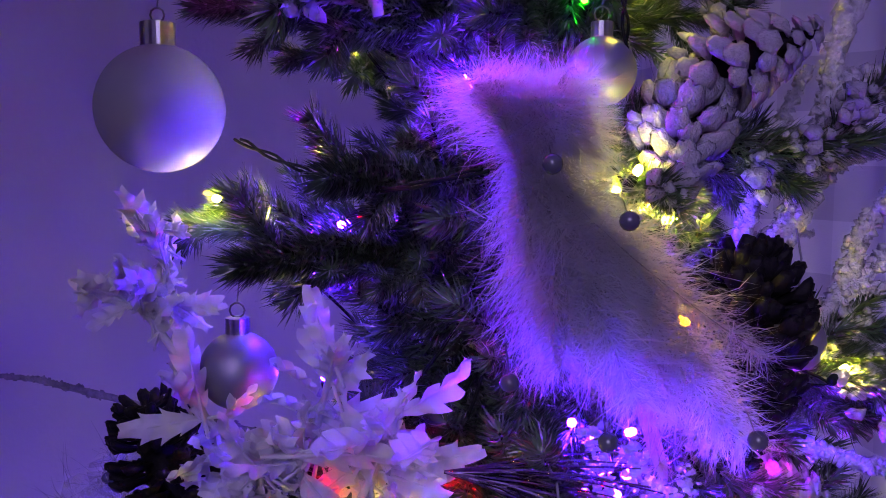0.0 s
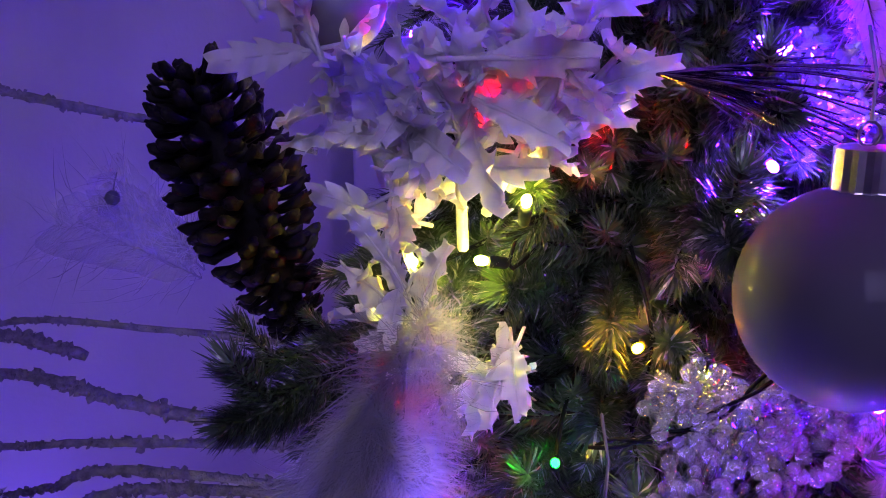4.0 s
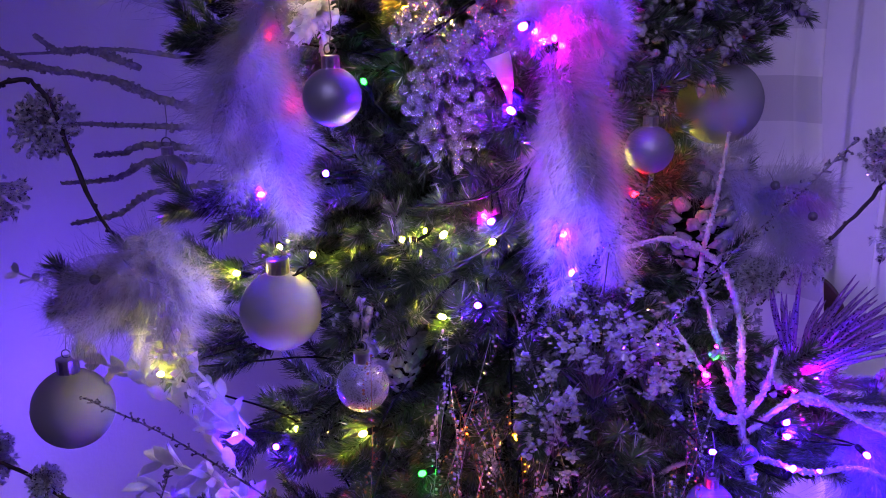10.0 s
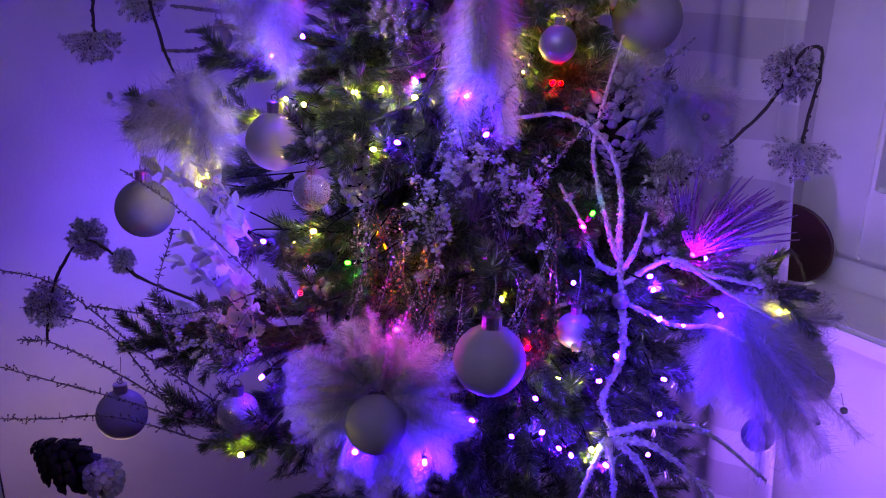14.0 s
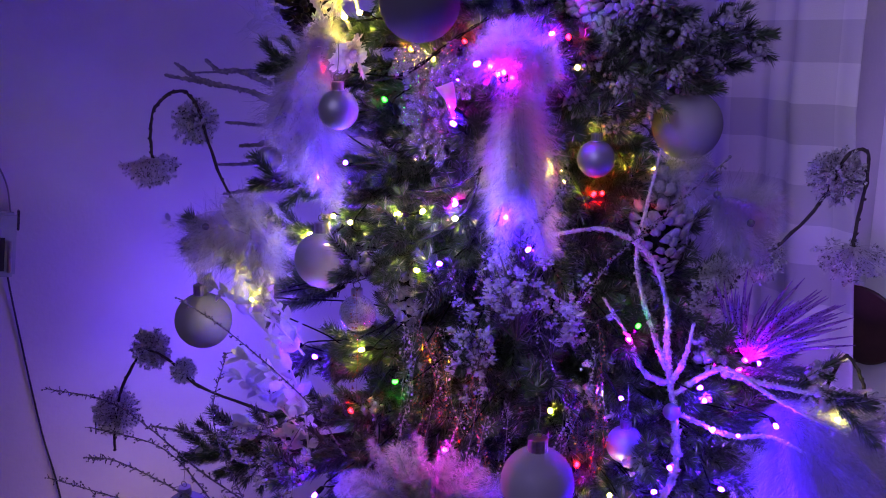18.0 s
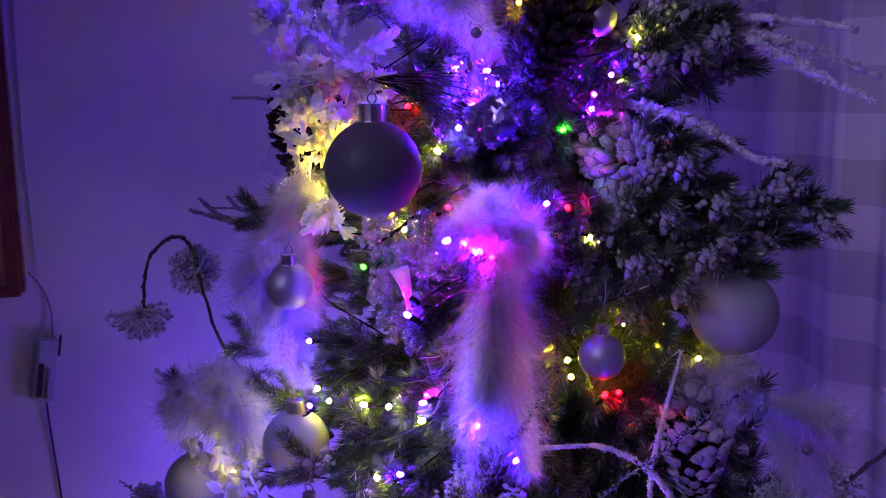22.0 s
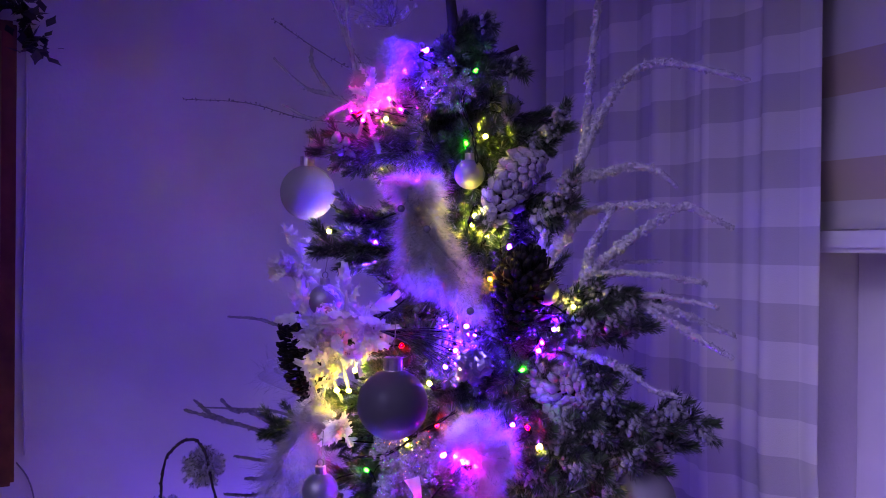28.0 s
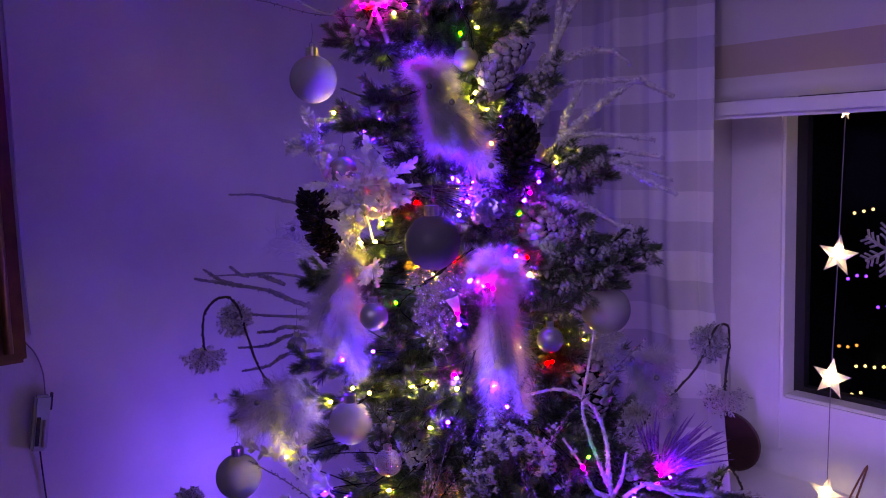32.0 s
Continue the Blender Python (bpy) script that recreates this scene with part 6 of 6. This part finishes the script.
for place, strands, wide in (((0.10, 0.33, 1.10), 10, 0.065), ((0.02, 0.325, 1.075), 6, 0.04), ((0.195, 0.335, 1.04), 7, 0.05), ((0.12, 0.31, 1.00), 8, 0.05)):
    tinsel = thing("tinsel_drops", place, "hanging strings of silver and copper glitter beads", "tinsel", "tinsel drops")
    for k in range(strands):
        sh = Shape()
        x, y = r.uniform(-wide, wide), r.uniform(-0.03, 0.02)
        top, ln = r.uniform(-0.05, 0.05), r.uniform(0.08, 0.15)
        bend = r.uniform(-0.05, 0.05)
        for i in range(int(ln / 0.0040)):
            p = Vector((x + 0.005 * math.sin(i * 0.3 + k) + bend * i * 0.0040 / ln, y + r.uniform(-0.001, 0.001), top - i * 0.0040))
            sh.ball(p + rand_dir(r) * 0.0018, r.uniform(0.0006, 0.0015), 1)
        sh.tube([(x, y, top), (x + 0.002 + bend * 0.5, y, top - ln * 0.5), (x + bend, y, top - ln)], 0.00022, 3)
        part("strand", sh, M_TINSEL if k % 3 else M_COPPER, tinsel, smooth=False)
straws = thing("straw_bundle", (0.066, 0.415, 1.078), "thin pink straws tied among the branches", "ornament")
for a, b in (((-0.012, -0.004, 0.038), (0.001, 0.002, 0.0)), ((-0.006, -0.008, 0.036), (0.004, 0.0, 0.0)), ((0.001, 0.002, 0.0), (0.013, 0.016, -0.040))):
    part("straw", Shape().tube([a, b], 0.0007, 6), M_PINKSTEM, straws)
frond = thing("glitter_tassel", (0.372, 0.495, 1.000), "tassel of purple and silver glittered strands", "ornament")
for k in range(64):
    way = Vector((r.uniform(0.0, 0.95), r.uniform(-0.35, 0.25), r.uniform(0.45, 1.1))).normalized()
    if k % 5 == 0:
        way = Vector((r.uniform(-0.55, -0.1), r.uniform(-0.2, 0.2), 1)).normalized()
    ln = r.uniform(0.070, 0.115)
    pts = [way * ln * i / 5 + Vector((0.016 * (i / 5) ** 2, 0, -0.010 * (i / 5) ** 2)) for i in range(6)]
    part("strand", Shape().tube(pts, [0.0009, 0.0016, 0.0021, 0.0021, 0.0016, 0.0004], 5, wobble=0.35), M_PURPLE, frond)

foil = thing("foil_rosette", (0.124, 0.405, 1.416), "crumpled iridescent violet foil rosette lit from behind", "ornament")
for k in range(34):
    d = rand_dir(r)
    d.y = -abs(d.y) * 0.8
    s, u = across(d)
    pts = [d * (0.004 + 0.017 * math.sin(q * 0.62)) + s * (q - 2.5) * 0.0050 + rand_dir(r) * 0.0028 for q in range(6)]
    sh = Shape()
    v, f = [], []
    for i, p in enumerate(pts):
        for e in (-1.0, 0.0, 1.0):
            v.append(p + u * e * r.uniform(0.003, 0.0055) + d * r.uniform(-0.002, 0.002))
    for i in range(5):
        for j in range(2):
            a = i * 3 + j
            f += [(a, a + 1, a + 4), (a, a + 4, a + 3)]
    ob = part("fold", sh.add(v, f), M_FOIL, foil, smooth=False)
    ob.modifiers.new("thickness", "SOLIDIFY").thickness = 0.0003
brush = thing("tinsel_tassel", (0.012, 0.402, 1.450), "tassel of shiny dark violet tinsel strands lying across branches", "tinsel")
for k in range(44):
    way = Vector((1, r.uniform(-0.25, 0.2), r.uniform(-0.32, 0.16))).normalized()
    ln = r.uniform(0.05, 0.10)
    sag = r.uniform(0.0, 0.02)
    pts = [way * ln * i / 6 + Vector((0, r.uniform(-0.001, 0.001), -sag * (i / 6) ** 2)) for i in range(7)]
    part("strand", Shape().tube(pts, [0.0005, 0.0006, 0.0006, 0.0006, 0.0005, 0.0005, 0.0003], 4, wobble=0.3), M_TASSEL, brush, smooth=False)


def leaf_spray(lines, label, seed, size, material, lace=False):
    """Thin stems set with small oval leaves."""
    r = random.Random(seed)
    t = thing("leaf_spray", lines[0][0], label, "spray", "leaf sprays")
    o = Vector(lines[0][0])
    for keys in lines:
        pts = [p - o for p in curve_pts(keys, 6)]
        st = part("stem", Shape().tube(pts, [0.0016 * (1 - 0.6 * i / len(pts)) for i in range(len(pts))], 5), material, t)
        for i in range(1, len(pts)):
            for _ in range(2):
                d = ((pts[i] - pts[i - 1]).normalized() * 0.7 + rand_dir(r) * 0.8).normalized()
                s, u = across(d)
                q = size * r.uniform(0.7, 1.2)
                side = s * math.cos(i * 1.3) + u * math.sin(i * 1.3)
                nrm = d.cross(side)
                p = pts[i]
                top = [p, p + (d * 0.35 + side * 0.24) * q, p + (d * 0.72 + side * 0.22) * q, p + d * q - nrm * q * 0.15, p + (d * 0.72 - side * 0.22) * q, p + (d * 0.35 - side * 0.24) * q]
                top = [v + nrm * 0.0006 for v in top] + [v - nrm * 0.0006 for v in top]
                part("leaf", Shape().add(top, [(0, 1, 2, 3), (0, 3, 4, 5), (9, 8, 7, 6), (11, 10, 9, 6)]), material, st)


leaf_spray((((-0.12, 0.42, 1.00), (-0.18, 0.43, 1.07), (-0.234, 0.44, 1.10), (-0.305, 0.45, 1.130)), ((-0.15, 0.42, 1.035), (-0.22, 0.43, 1.05), (-0.26, 0.44, 1.06)), ((-0.115, 0.41, 0.99), (-0.16, 0.42, 1.03), (-0.19, 0.43, 1.085))),
           "pale dried leaf spray", 1, 0.017, M_LACE)
leaf_spray((((-0.105, 0.39, 0.87), (-0.117, 0.40, 0.94), (-0.150, 0.41, 1.00), (-0.20, 0.41, 1.05)), ((-0.11, 0.39, 0.90), (-0.15, 0.39, 0.94), (-0.20, 0.40, 0.96)), ((-0.108, 0.39, 0.88), (-0.14, 0.39, 0.90), (-0.19, 0.39, 0.905)),
            ((-0.115, 0.39, 0.94), (-0.14, 0.38, 0.975), (-0.18, 0.385, 0.99))), "white skeleton leaf spray", 2, 0.022, M_LACE)

# clear curled petal over a violet bulb, and a cut-out lace leaf
curl = thing("curled_petal", (0.088, 0.334, 1.272), "translucent white curled petal over a violet bulb", "ornament")
sh = Shape()
rows, cols = 9, 5
v = []
for i in range(rows):
    k = i / (rows - 1)
    w = 0.0015 + 0.0070 * k ** 1.2
    for j in range(cols):
        q = j / (cols - 1) * 2 - 1
        v.append((-0.009 * k * k + q * w, -0.005 * math.cos(q * 1.4) * (1 - 0.3 * k), 0.002 + 0.031 * k + 0.003 * q * k))
sh.add(v, [(i * cols + j, i * cols + j + 1, (i + 1) * cols + j + 1, (i + 1) * cols + j) for i in range(rows - 1) for j in range(cols - 1)])
ob = part("petal", sh, M_PETAL, curl)
ob.modifiers.new("thickness", "SOLIDIFY").thickness = 0.0006
